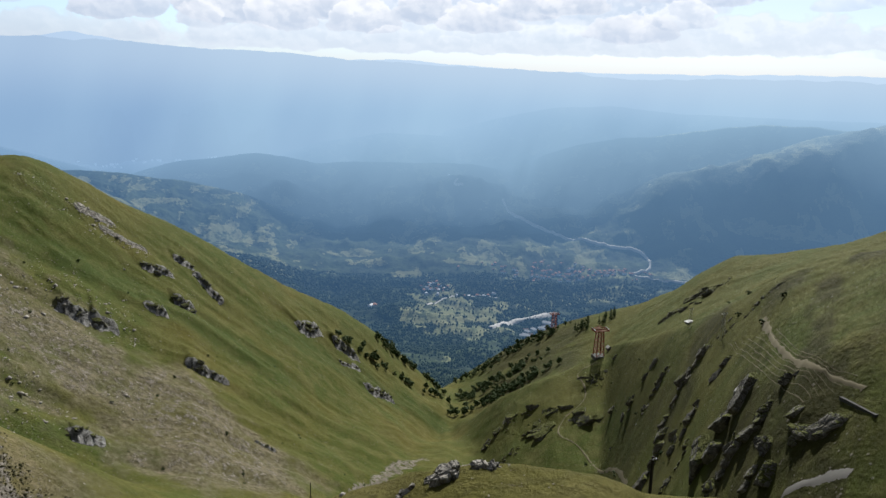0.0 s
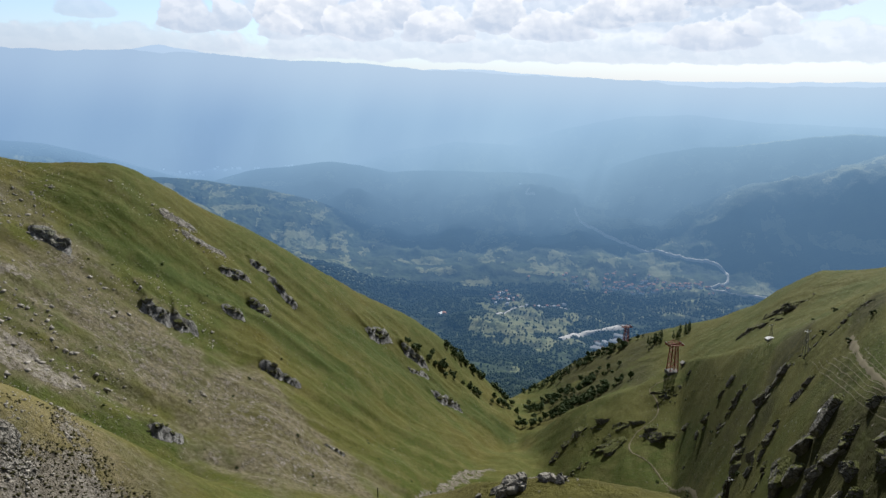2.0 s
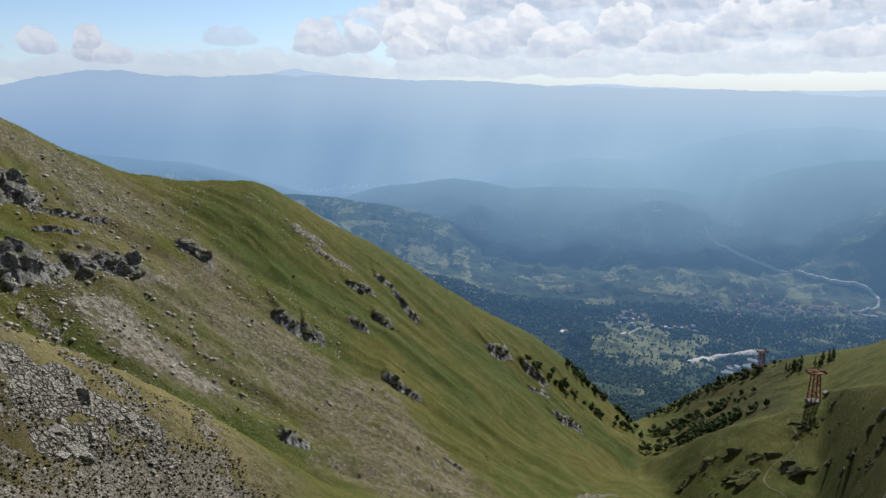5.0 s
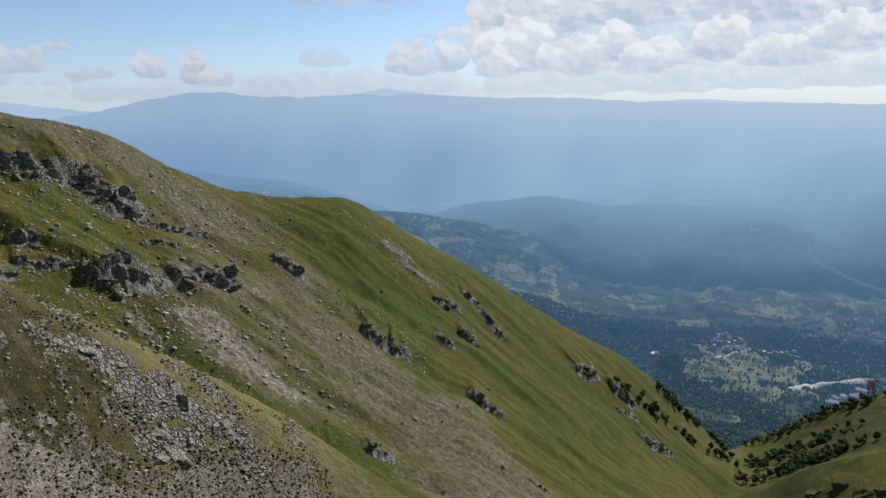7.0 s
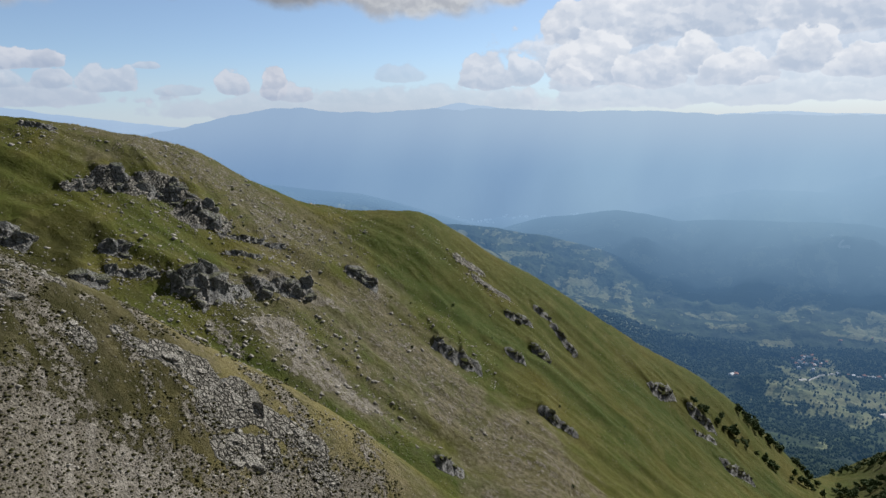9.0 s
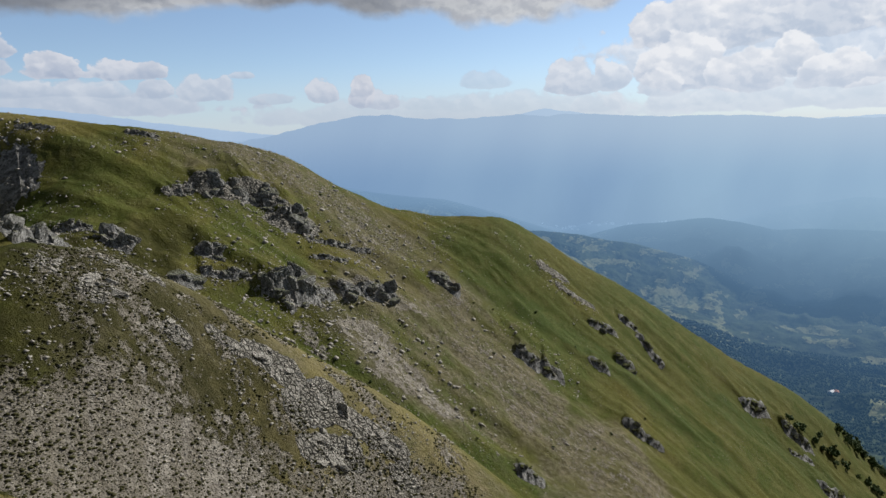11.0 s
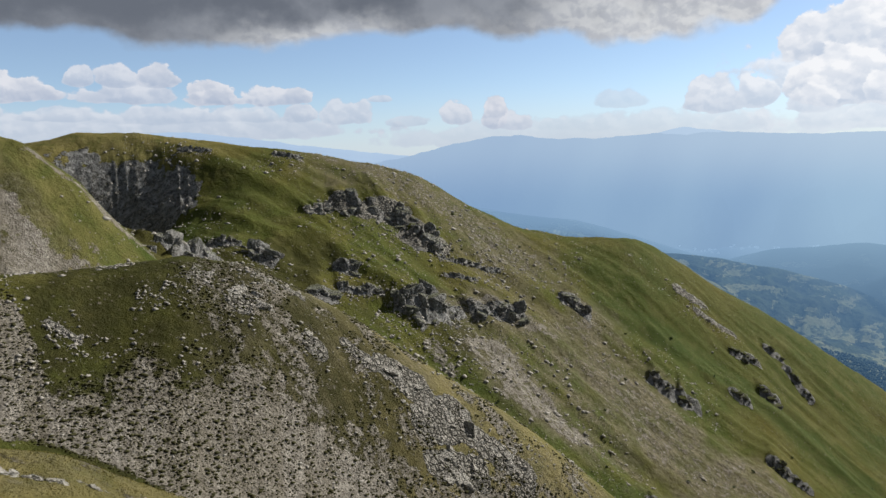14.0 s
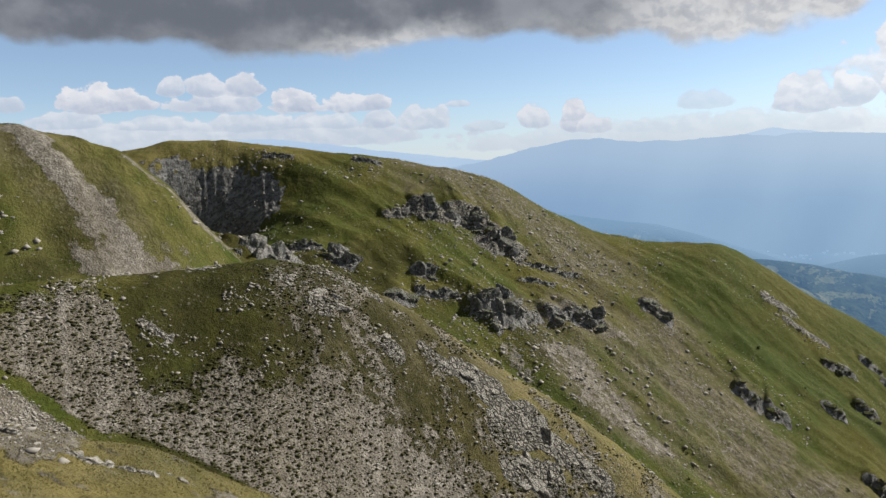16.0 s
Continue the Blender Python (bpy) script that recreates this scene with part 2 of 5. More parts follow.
BODY = [(-180, 380, 2), (-60, 330, -1), (-32, 420, -11.8), (-26, 460, -14.1), (-20, 540, -18.1), (-13.8, 690, -21.3), (-7, 690, -24.6), (-3, 720, -26.3), (-1, 740, -26.6), (1.8, 710, -25.8), (6.7,
        600, -25.6), (12, 500, -25.6), (20, 440, -23), (26.8, 410, -22), (33, 395, -19.5), (40, 385, -16), (50, 380, -11.9), (55, 378, -10.4), (60, 374, -9.4), (64, 360, -8.6), (66.6, 350, -5.9),
        (69, 358, -2.96), (71.2, 364, -0.1), (74.1, 370, 2.4), (76.5, 375, 3.4), (80.3, 380, 4.3), (84, 384, 4.6), (110, 400, 5), (180, 380, 2)]
UPPER = [(-180, 440, 2), (-60, 420, -1), (-32, 550, -10.9), (-26, 600, -13.3), (-20, 700, -16), (-13.8, 800, -19.5), (-7, 860, -22.6), (-3, 880, -24.3), (-1, 870, -25.3), (1.8, 790, -24.2), (6.7,
         700, -22.6), (12, 620, -20.6), (20, 560, -17.2), (26.8, 520, -14.5), (33, 500, -12), (40, 480, -9.4), (50, 465, -5.6), (55, 460, -4.4), (60, 455, -3.6), (62, 465, -3.4), (65, 478, -4.0),
         (68, 490, -6.2), (70.5, 495, -7.0), (73, 500, -3), (75, 490, -1), (84, 500, 0), (110, 480, 3), (180, 440, 2)]
SKYLINE = [(-180, 520, 6), (-90, 520, 6), (-60, 560, 0), (-45, 620, -5), (-31.7, 700, -9.7), (-29.6, 720, -10.8), (-25.4, 780, -12.1), (-22.4, 820, -12.6), (-20.1, 850, -14.1), (-18.6, 880, -15.4), (-15.7, 930, -16.9), (-10.1, 1020, -18.8),
           (-7, 1060, -20.2), (-3.8, 1080, -22.1), (-1.5, 1050, -23.6), (0, 940, -24.4), (3.8, 840, -21.6), (6.1, 800, -19.9), (8.4, 770, -18.5), (12.8, 730, -16.5), (19.3, 690, -12.3), (23.8, 670, -9.8), (27.5, 650, -7.4), (28.6, 645, -6.7)]
SKYLINE_LEFT = [(30.0, 640, -6.0), (35, 610, -5.8), (39.2, 590, -4.9), (43, 580, -3.0), (46.5, 575, -0.7), (50, 570, 0.3), (56.5, 570, 1.65), (62.9, 580, 2.5), (67, 590, 3.05), (71, 600, 3.2), (73.3, 600, 2.6), (84, 600, 1), (110, 560, 4), (180, 520, 6)]
LINES = [NEAR_CREST, NEAR_DIP, SPUR, RIDGE + RIDGE_END, BODY, UPPER, SKYLINE + SKYLINE_LEFT]
# the basin beyond: (distance, rise)
BASIN = [(1480, -24.8), (1900, -22.4), (2500, -19.0), (3100, -15.6), (3700, -11.9), (4200, -8.4), (4500, -6.4), (4700, -5.0)]
# hills in the basin: bearing, distance, height, half-width in degrees, half-depth in metres
HILLS = [(-27, 3900, 330, 8.5, 380), (-17, 3850, 120, 6, 300), (-34, 4250, 330, 9, 250), (13.4, 3980, 105, 3.2, 150), (4, 4150, 40, 6, 160), (27, 3300, 260, 7, 420), (17, 3000, 110, 5, 300), (36, 3500, 330, 9, 500),
         (-3, 4050, 45, 5, 120), (31, 4150, 120, 6, 150), (20, 2500, 150, 6, 300), (-14, 2500, -30, 6, 400)]
STEPS = [6, 8, 20, 10, 18, 96, 34, 60, 60, 60, 22, 12, 30, 40, 40, 36, 30, 16, 10]


def lattice(ix, iy, seed):
    h = (ix.astype(np.int64) * 374761393 + iy.astype(np.int64) * 668265263 + seed * 1442695040) & 0x7FFFFFFF
    h = ((h ^ (h >> 13)) * 1274126177) & 0x7FFFFFFF
    return ((h ^ (h >> 16)) & 0xFFFF) / 65535.0


def grain(x, y, seed=0):
    """Smooth value noise, -1..1."""
    fx, fy = np.floor(x), np.floor(y)
    ux, uy = x - fx, y - fy
    ux, uy = ux * ux * ux * (ux * (6 * ux - 15) + 10), uy * uy * uy * (uy * (6 * uy - 15) + 10)
    ix, iy = fx.astype(np.int64), fy.astype(np.int64)
    a, b, c, d = lattice(ix, iy, seed), lattice(ix + 1, iy, seed), lattice(ix, iy + 1, seed), lattice(ix + 1, iy + 1, seed)
    return 2 * ((a * (1 - ux) + b * ux) * (1 - uy) + (c * (1 - ux) + d * ux) * uy) - 1


def fractal(x, y, octaves=5, seed=0, gain=0.5):
    total, amp, norm = 0 * x, 1.0, 0.0
    for k in range(octaves):
        total, norm = total + amp * grain(x * 2.03**k + 17.3 * k, y * 2.03**k - 9.1 * k, seed + k), norm + amp
        amp *= gain
    return total / norm


def ridged(x, y, octaves=5, seed=0, gain=0.5):
    total, amp, norm = 0 * x, 1.0, 0.0
    for k in range(octaves):
        total, norm = total + amp * (1 - 2 * np.abs(grain(x * 2.1**k + 7.7 * k, y * 2.1**k + 3.1 * k, seed + k))), norm + amp
        amp *= gain
    return total / norm


def step(lo, hi, v):
    t = np.clip((v - lo) / (hi - lo), 0, 1)
    return t * t * (3 - 2 * t)


def along(line, az, width=0.5):
    """Distance and rise of a crest line at the bearings az, with its corners eased."""
    line = np.array(line, float)
    taps = np.linspace(-1, 1, 7)
    w = np.exp(-2 * taps**2)
    r = sum(k * np.interp(az + width * d, line[:, 0], line[:, 1]) for k, d in zip(w, taps)) / w.sum()
    e = sum(k * np.interp(az + width * d, line[:, 0], line[:, 2]) for k, d in zip(w, taps)) / w.sum()
    return r, e


def hermite(rk, zk, r):
    """Monotone cubic through the knots rk, zk (knots x columns) at r (rows x columns)."""
    h, dz = np.diff(rk, axis=0), np.diff(zk, axis=0)
    s = dz / h
    m = np.zeros_like(zk)
    same = s[:-1] * s[1:] > 0
    w1, w2 = 2 * h[1:] + h[:-1], h[1:] + 2 * h[:-1]
    safe = np.where(same, s[:-1], 1), np.where(same, s[1:], 1)
    m[1:-1] = np.where(same, (w1 + w2) / (w1 / safe[0] + w2 / safe[1]), 0)
    m[0], m[-1] = s[0], s[-1]
    out = np.zeros_like(r)
    for k in range(len(h)):
        t = (r - rk[k]) / h[k]
        inside = (t >= 0) & (t <= 1)
        t = np.clip(t, 0, 1)
        v = (2 * t**3 - 3 * t**2 + 1) * zk[k] + (t**3 - 2 * t**2 + t) * h[k] * m[k] + (-2 * t**3 + 3 * t**2) * zk[k + 1] + (t**3 - t**2) * h[k] * m[k + 1]
        out = np.where(inside, v, out)
    return out


def knots(az):
    """The crest and gully lines at the bearings az: distances and heights, knots x columns."""
    r, z = [0 * az + 0.02, 0 * az + 2.4], [0 * az, 0 * az - 0.2]
    for line, ease_by in zip(LINES, (0.5, 1.5, 0.5, 0.5, 0.5, 1.5, 0.5)):
        d, e = along(line, az, ease_by)
        if line is NEAR_CREST:
            r.append(0.4 * d)
            z.append((EYE + d * np.tan(np.radians(e))) * 0.93)
        r.append(d)
        z.append(EYE + d * np.tan(np.radians(e)))
        if line is NEAR_CREST:
            r.append(1.15 * d)
            z.append(z[-1] - 0.14 * d)
    behind = np.where(np.abs(az) < 90, 4.0, 1.5)
    d8, e8 = r[-1] + 170, np.degrees(np.arctan((z[-1] - EYE) / r[-1])) - np.where(az < 15, 2.6, behind)
    r.append(d8)
    z.append(EYE + d8 * np.tan(np.radians(e8)))
    for d, e in BASIN:
        r.append(0 * az + d)
        z.append(np.minimum(EYE + d * np.tan(np.radians(e)), z[11] - 20))
    return np.array(r), np.array(z)


def band(x, y, pts, width, wobble=0.0):
    """1 on a strip along the line pts, fading to 0 over its half-width."""
    px, py = [p[0] for p in pts], [p[1] for p in pts]
    wide = 2.6 * width
    near = (x > min(px) - wide) & (x < max(px) + wide) & (y > min(py) - wide) & (y < max(py) + wide)
    out = np.zeros(x.shape)
    xs, ys = x[near], y[near]
    best = np.full(xs.shape, 1e9)
    for (x0, y0), (x1, y1) in zip(pts[:-1], pts[1:]):
        dx, dy = x1 - x0, y1 - y0
        t = np.clip(((xs - x0) * dx + (ys - y0) * dy) / (dx * dx + dy * dy + 1e-6), 0, 1)
        best = np.minimum(best, np.hypot(xs - x0 - t * dx, ys - y0 - t * dy))
    out[near] = step(1.0, 0.45, best / width + (wobble[near] if isinstance(wobble, np.ndarray) else wobble))
    return out


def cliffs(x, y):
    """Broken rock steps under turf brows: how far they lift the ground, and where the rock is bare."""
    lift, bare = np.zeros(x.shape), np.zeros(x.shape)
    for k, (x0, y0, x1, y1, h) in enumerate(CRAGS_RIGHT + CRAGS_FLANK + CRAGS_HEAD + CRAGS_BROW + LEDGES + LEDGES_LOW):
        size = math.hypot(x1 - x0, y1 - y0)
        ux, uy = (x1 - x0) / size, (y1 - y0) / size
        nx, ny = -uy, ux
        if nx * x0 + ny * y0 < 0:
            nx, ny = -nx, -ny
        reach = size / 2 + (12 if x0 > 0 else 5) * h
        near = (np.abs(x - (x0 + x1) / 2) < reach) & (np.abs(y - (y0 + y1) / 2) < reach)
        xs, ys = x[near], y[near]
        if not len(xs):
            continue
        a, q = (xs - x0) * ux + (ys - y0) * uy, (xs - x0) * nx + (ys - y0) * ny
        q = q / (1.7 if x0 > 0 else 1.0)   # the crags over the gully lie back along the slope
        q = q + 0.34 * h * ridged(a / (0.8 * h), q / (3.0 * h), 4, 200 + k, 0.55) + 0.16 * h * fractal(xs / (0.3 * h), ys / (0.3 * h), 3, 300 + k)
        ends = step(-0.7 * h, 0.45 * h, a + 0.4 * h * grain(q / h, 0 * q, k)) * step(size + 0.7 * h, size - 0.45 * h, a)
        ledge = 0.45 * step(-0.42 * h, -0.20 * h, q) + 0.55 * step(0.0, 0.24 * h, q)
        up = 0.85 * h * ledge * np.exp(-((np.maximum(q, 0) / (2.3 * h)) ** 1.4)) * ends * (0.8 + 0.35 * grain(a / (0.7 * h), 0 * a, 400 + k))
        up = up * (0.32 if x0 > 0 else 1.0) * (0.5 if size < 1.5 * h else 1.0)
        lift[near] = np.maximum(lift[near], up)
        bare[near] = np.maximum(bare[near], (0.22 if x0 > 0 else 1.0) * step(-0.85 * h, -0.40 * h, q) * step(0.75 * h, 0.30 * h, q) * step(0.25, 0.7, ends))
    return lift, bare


def relief(x, y, az, r, rk):
    """Fine shape of the ground over the smooth lie of the land, in metres."""
    near = step(15, 60, r)
    hills = step(250, 360, r) * (1 - step(1250, 1500, r))
    spur = step(90, 130, r) * (1 - step(260, 330, r))
    basin = step(1500, 1900, r)
    # ribs that run down the open hillside, to the gully
    left = step(-2, 4, az)
    ax, ay = x * 0.30 - y * 0.954, x * 0.954 + y * 0.30          # across, down the left hillside
    bx, by = x * 0.80 + y * 0.60, -x * 0.60 + y * 0.80
    ribs = (0.75 * ridged(ax / 62 + 0.35 * grain(x / 80, y / 80, 5), ay / 260, 4, 11, 0.5) + 0.8 * fractal(ax / 20, ay / 90, 3, 15)) * left + ridged(bx / 60, by / 110, 5, 21, 0.55) * (1 - left) * 0.55
    lumps = fractal(x / 14, y / 14, 4, 31)
    calm = 1 - 0.75 * np.exp(-(((r - rk[10]) / 45.0) ** 2))
    dz = hills * (4.6 * ribs * calm + 1.1 * lumps + 0.3 * fractal(x / 4, y / 4, 3, 33))
    dz = dz + cliffs(x, y)[0]
    dz = dz + step(-5, -18, az) * step(160, 190, r) * step(520, 440, r) * (1.3 * fractal(az / 2.0, r / 34, 5, 81) + 1.2 * ridged(az / 4.5, r / 80, 4, 85))
    dz = dz + 2.0 * band(x, y, GORGE, 34, 0.3 * lumps) * ridged(az / 0.6, r / 160, 4, 61)
    dz = dz + spur * (1.3 * fractal(x / 26, y / 26, 5, 41) + 0.25 * fractal(x / 3.0, y / 3.0, 3, 47))
    dz = dz + near * (1 - step(70, 120, r)) * 0.5 * fractal(x / 9, y / 9, 5, 51) + (1 - step(90, 130, r)) * 0.05 * fractal(x / 1.1, y / 1.1, 3, 57)
    dz = dz + basin * (1 - step(4300, 4700, r)) * (44 * fractal(x / 420, y / 420, 6, 71) + 26 * ridged(x / 240, y / 240, 5, 77))
    for b, d, h, wide, deep in HILLS:
        dz = dz + basin * h * np.exp(-(((az - b) / wide) ** 2) - ((r - d) / deep) ** 2)
    return dz


def land(x, y):
    """Height of the ground at x, y (arrays)."""
    x, y = np.atleast_1d(np.asarray(x, float)), np.atleast_1d(np.asarray(y, float))
    az, r = np.degrees(np.arctan2(-x, y)), np.hypot(x, y)
    rk, zk = knots(az)
    z = hermite(rk, zk, np.clip(r, 0.02, 4700)[None, :])[0]
    return z + relief(x, y, az, r, rk)


def polar(az, r):
    return -r * np.sin(np.radians(az)), r * np.cos(np.radians(az))


def make_grid():
    az = np.r_[np.arange(-180, -36, 2.0), np.arange(-36, 88, 0.125), np.arange(88, 180.1, 2.0)]
    rk, zk = knots(az)
    rows = []
    for k, n in enumerate(STEPS):
        last = k == len(STEPS) - 1
        for t in np.linspace(0, 1, n + (1 if last else 0), endpoint=last):
            rows.append(rk[k] + (rk[k + 1] - rk[k]) * t)
    r = np.array(rows)
    z = hermite(rk, zk, r)
    a = np.broadcast_to(az, r.shape)
    x, y = polar(a, r)
    z = z + relief(x, y, a, r, rk)
    return a, r, x, y, z


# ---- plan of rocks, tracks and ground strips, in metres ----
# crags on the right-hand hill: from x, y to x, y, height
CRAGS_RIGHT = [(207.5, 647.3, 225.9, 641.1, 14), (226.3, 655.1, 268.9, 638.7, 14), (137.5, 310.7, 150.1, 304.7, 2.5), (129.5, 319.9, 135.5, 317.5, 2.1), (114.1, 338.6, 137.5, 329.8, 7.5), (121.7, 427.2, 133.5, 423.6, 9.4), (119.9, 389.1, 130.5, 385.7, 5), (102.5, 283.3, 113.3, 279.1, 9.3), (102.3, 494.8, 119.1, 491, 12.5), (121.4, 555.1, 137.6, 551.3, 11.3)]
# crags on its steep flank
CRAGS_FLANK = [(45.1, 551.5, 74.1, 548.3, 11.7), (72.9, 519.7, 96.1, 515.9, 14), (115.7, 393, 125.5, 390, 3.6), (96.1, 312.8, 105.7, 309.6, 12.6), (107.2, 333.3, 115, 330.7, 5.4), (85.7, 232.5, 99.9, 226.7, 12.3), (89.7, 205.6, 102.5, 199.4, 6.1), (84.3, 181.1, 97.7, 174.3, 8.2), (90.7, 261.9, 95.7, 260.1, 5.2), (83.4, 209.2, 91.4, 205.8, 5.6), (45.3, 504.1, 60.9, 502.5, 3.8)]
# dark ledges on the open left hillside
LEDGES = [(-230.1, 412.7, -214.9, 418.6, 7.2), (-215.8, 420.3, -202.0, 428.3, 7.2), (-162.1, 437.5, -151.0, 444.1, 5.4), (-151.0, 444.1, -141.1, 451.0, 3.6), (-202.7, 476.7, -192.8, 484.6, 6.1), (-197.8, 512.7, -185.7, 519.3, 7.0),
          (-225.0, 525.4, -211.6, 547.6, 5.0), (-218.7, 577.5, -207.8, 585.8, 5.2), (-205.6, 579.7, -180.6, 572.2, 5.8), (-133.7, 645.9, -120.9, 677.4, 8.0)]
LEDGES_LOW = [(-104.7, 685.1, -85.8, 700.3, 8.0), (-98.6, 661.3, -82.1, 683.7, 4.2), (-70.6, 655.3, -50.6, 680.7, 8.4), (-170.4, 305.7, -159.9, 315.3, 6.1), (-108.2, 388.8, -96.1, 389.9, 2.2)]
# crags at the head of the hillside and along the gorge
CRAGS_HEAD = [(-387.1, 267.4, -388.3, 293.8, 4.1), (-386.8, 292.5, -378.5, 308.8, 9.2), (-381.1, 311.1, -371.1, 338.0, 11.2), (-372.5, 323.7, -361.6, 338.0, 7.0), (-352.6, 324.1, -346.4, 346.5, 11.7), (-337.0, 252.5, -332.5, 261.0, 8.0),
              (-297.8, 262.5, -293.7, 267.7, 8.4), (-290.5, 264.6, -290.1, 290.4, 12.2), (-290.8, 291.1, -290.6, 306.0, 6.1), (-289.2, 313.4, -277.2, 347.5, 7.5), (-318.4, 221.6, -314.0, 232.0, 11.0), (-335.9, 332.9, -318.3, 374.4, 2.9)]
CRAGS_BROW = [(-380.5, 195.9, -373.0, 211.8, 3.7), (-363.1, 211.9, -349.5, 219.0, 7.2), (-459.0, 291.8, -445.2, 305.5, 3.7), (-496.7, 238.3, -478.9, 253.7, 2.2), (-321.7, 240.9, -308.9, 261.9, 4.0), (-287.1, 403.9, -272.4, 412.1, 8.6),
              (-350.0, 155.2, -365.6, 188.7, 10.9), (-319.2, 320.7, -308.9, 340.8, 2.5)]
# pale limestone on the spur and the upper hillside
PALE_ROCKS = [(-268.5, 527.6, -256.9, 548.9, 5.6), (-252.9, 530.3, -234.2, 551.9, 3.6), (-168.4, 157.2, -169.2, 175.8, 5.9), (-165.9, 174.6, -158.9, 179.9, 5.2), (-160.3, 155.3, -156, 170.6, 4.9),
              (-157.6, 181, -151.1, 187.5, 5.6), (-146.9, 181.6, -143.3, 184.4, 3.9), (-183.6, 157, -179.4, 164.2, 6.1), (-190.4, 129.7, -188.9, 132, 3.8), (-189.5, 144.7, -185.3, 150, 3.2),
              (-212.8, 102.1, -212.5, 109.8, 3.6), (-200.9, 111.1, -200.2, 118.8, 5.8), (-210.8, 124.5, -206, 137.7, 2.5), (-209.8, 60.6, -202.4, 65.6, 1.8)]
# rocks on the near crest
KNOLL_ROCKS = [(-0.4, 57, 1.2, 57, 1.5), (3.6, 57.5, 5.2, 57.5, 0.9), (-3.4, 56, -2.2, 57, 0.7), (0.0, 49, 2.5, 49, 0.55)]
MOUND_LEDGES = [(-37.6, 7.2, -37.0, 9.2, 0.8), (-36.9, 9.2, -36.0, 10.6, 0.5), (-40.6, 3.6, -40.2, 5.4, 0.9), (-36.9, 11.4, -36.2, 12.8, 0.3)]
# tracks
DIRT_ROAD = [(129.9, 280.1), (122.7, 259.6), (117.6, 244.4), (109.2, 213.7), (105.7, 196.6), (106, 186.4), (106.1, 177), (106.5, 170.2)]
FOOT_PATH = [(131.9, 580.4), (119.4, 575.7), (114.8, 570.2), (116.2, 544.5), (111.8, 525.9), (94.6, 509.7), (88, 488.9), (99.2, 459.8), (105.1, 402.5), (97.1, 336.7)]
GRAVEL_TRACK = [(86.3, 163.4), (88, 160.7), (90.1, 157.7), (92.3, 153.6), (93.8, 149.9)]
WALL = [(103.3, 174.1), (103.1, 165.8), (103.9, 159.6)]
MOTORWAY = [(321.8, 3958.9), (329.5, 3922.2), (360.4, 3835.1), (454, 3716.4), (606.5, 3552.6), (753.7, 3442.5), (873.5, 3372.7), (938.2, 3326.2), (950.6, 3247.7), (918, 3169.7), (840.2,
            3108.5)]
LANE = [(72.4, 4063.4), (56.8, 4031.6), (103.9, 4018.7)]
VILLAGE_ROAD = [(-57, 2583.4), (-16.1, 2696), (39.2, 2771.7), (157.3, 2883.7), (225.7, 2859.1)]
MOTORWAY_BRANCH = [(840.2, 3108.5), (900, 3040), (987.2, 3014.5), (1150, 3000)]
SHEEP_TRACKS = [[(125.8, 301.2), (106.4, 224.9), (98.3, 182.4)],
                [(124.1, 290.6), (106.7, 221.2), (99.8, 181.6)],
                [(123.6, 283), (107.3, 218.2), (101.3, 180.8)],
                [(123.2, 276.2), (107.5, 214.6), (102.3, 179.3)],
                [(122.8, 269.3), (107.7, 210.9), (103.7, 178.4)],
                [(122.5, 263.3), (108.1, 208), (105.1, 177.6)],
                [(121.8, 256.6), (108.5, 205.1), (106.5, 176.8)],
                [(121.7, 251.3), (108.8, 202.2), (107.9, 176)]]
# strips of lush grass, scree and bare ground
LUSH = [(-276.4, 442.4), (-239.3, 469.7), (-196.5, 500.4), (-129.8, 520.9)]
LUSH_LOW = [(-184.9, 280.5), (-167.7, 304), (-141.8, 320.4)]
LUSH_GULLY = [(-146.6, 593.4), (-97.1, 650.4), (-45.6, 689.7), (-4.8, 710.4)]
SCREE_E = [(-366.8, 61.8), (-346.8, 69), (-334.6, 76.2), (-320.7, 82.6), (-312.6, 85.2), (-303.1, 89.4)]
SCREE_E2 = [(-348, 98.1), (-337.8, 114.8), (-330.2, 126.4), (-322, 138.2)]
SCREE_FAN = [(-304.3, 79.1), (-301, 90.8), (-297, 105)]
BARE = [(-261.1, 299.9), (-242.6, 296.6), (-227, 300.8)]
BARE2 = [(-276.7, 345.2), (-262.6, 358)]
BARE3 = [(-247.3, 285.3), (-229.3, 283.7), (-212.3, 296.6)]
BARE4 = [(-295.9, 295.8), (-286.3, 329.9)]
BARE5 = [(-270.1, 260.4), (-253.3, 258)]
STONY = [(-234.8, 376.9), (-210.6, 368.9), (-177.7, 366.4), (-121.1, 357.7)]
STONY_UP = [(-423, 347.1), (-401.1, 371), (-377.1, 393.2), (-340.3, 394.3)]
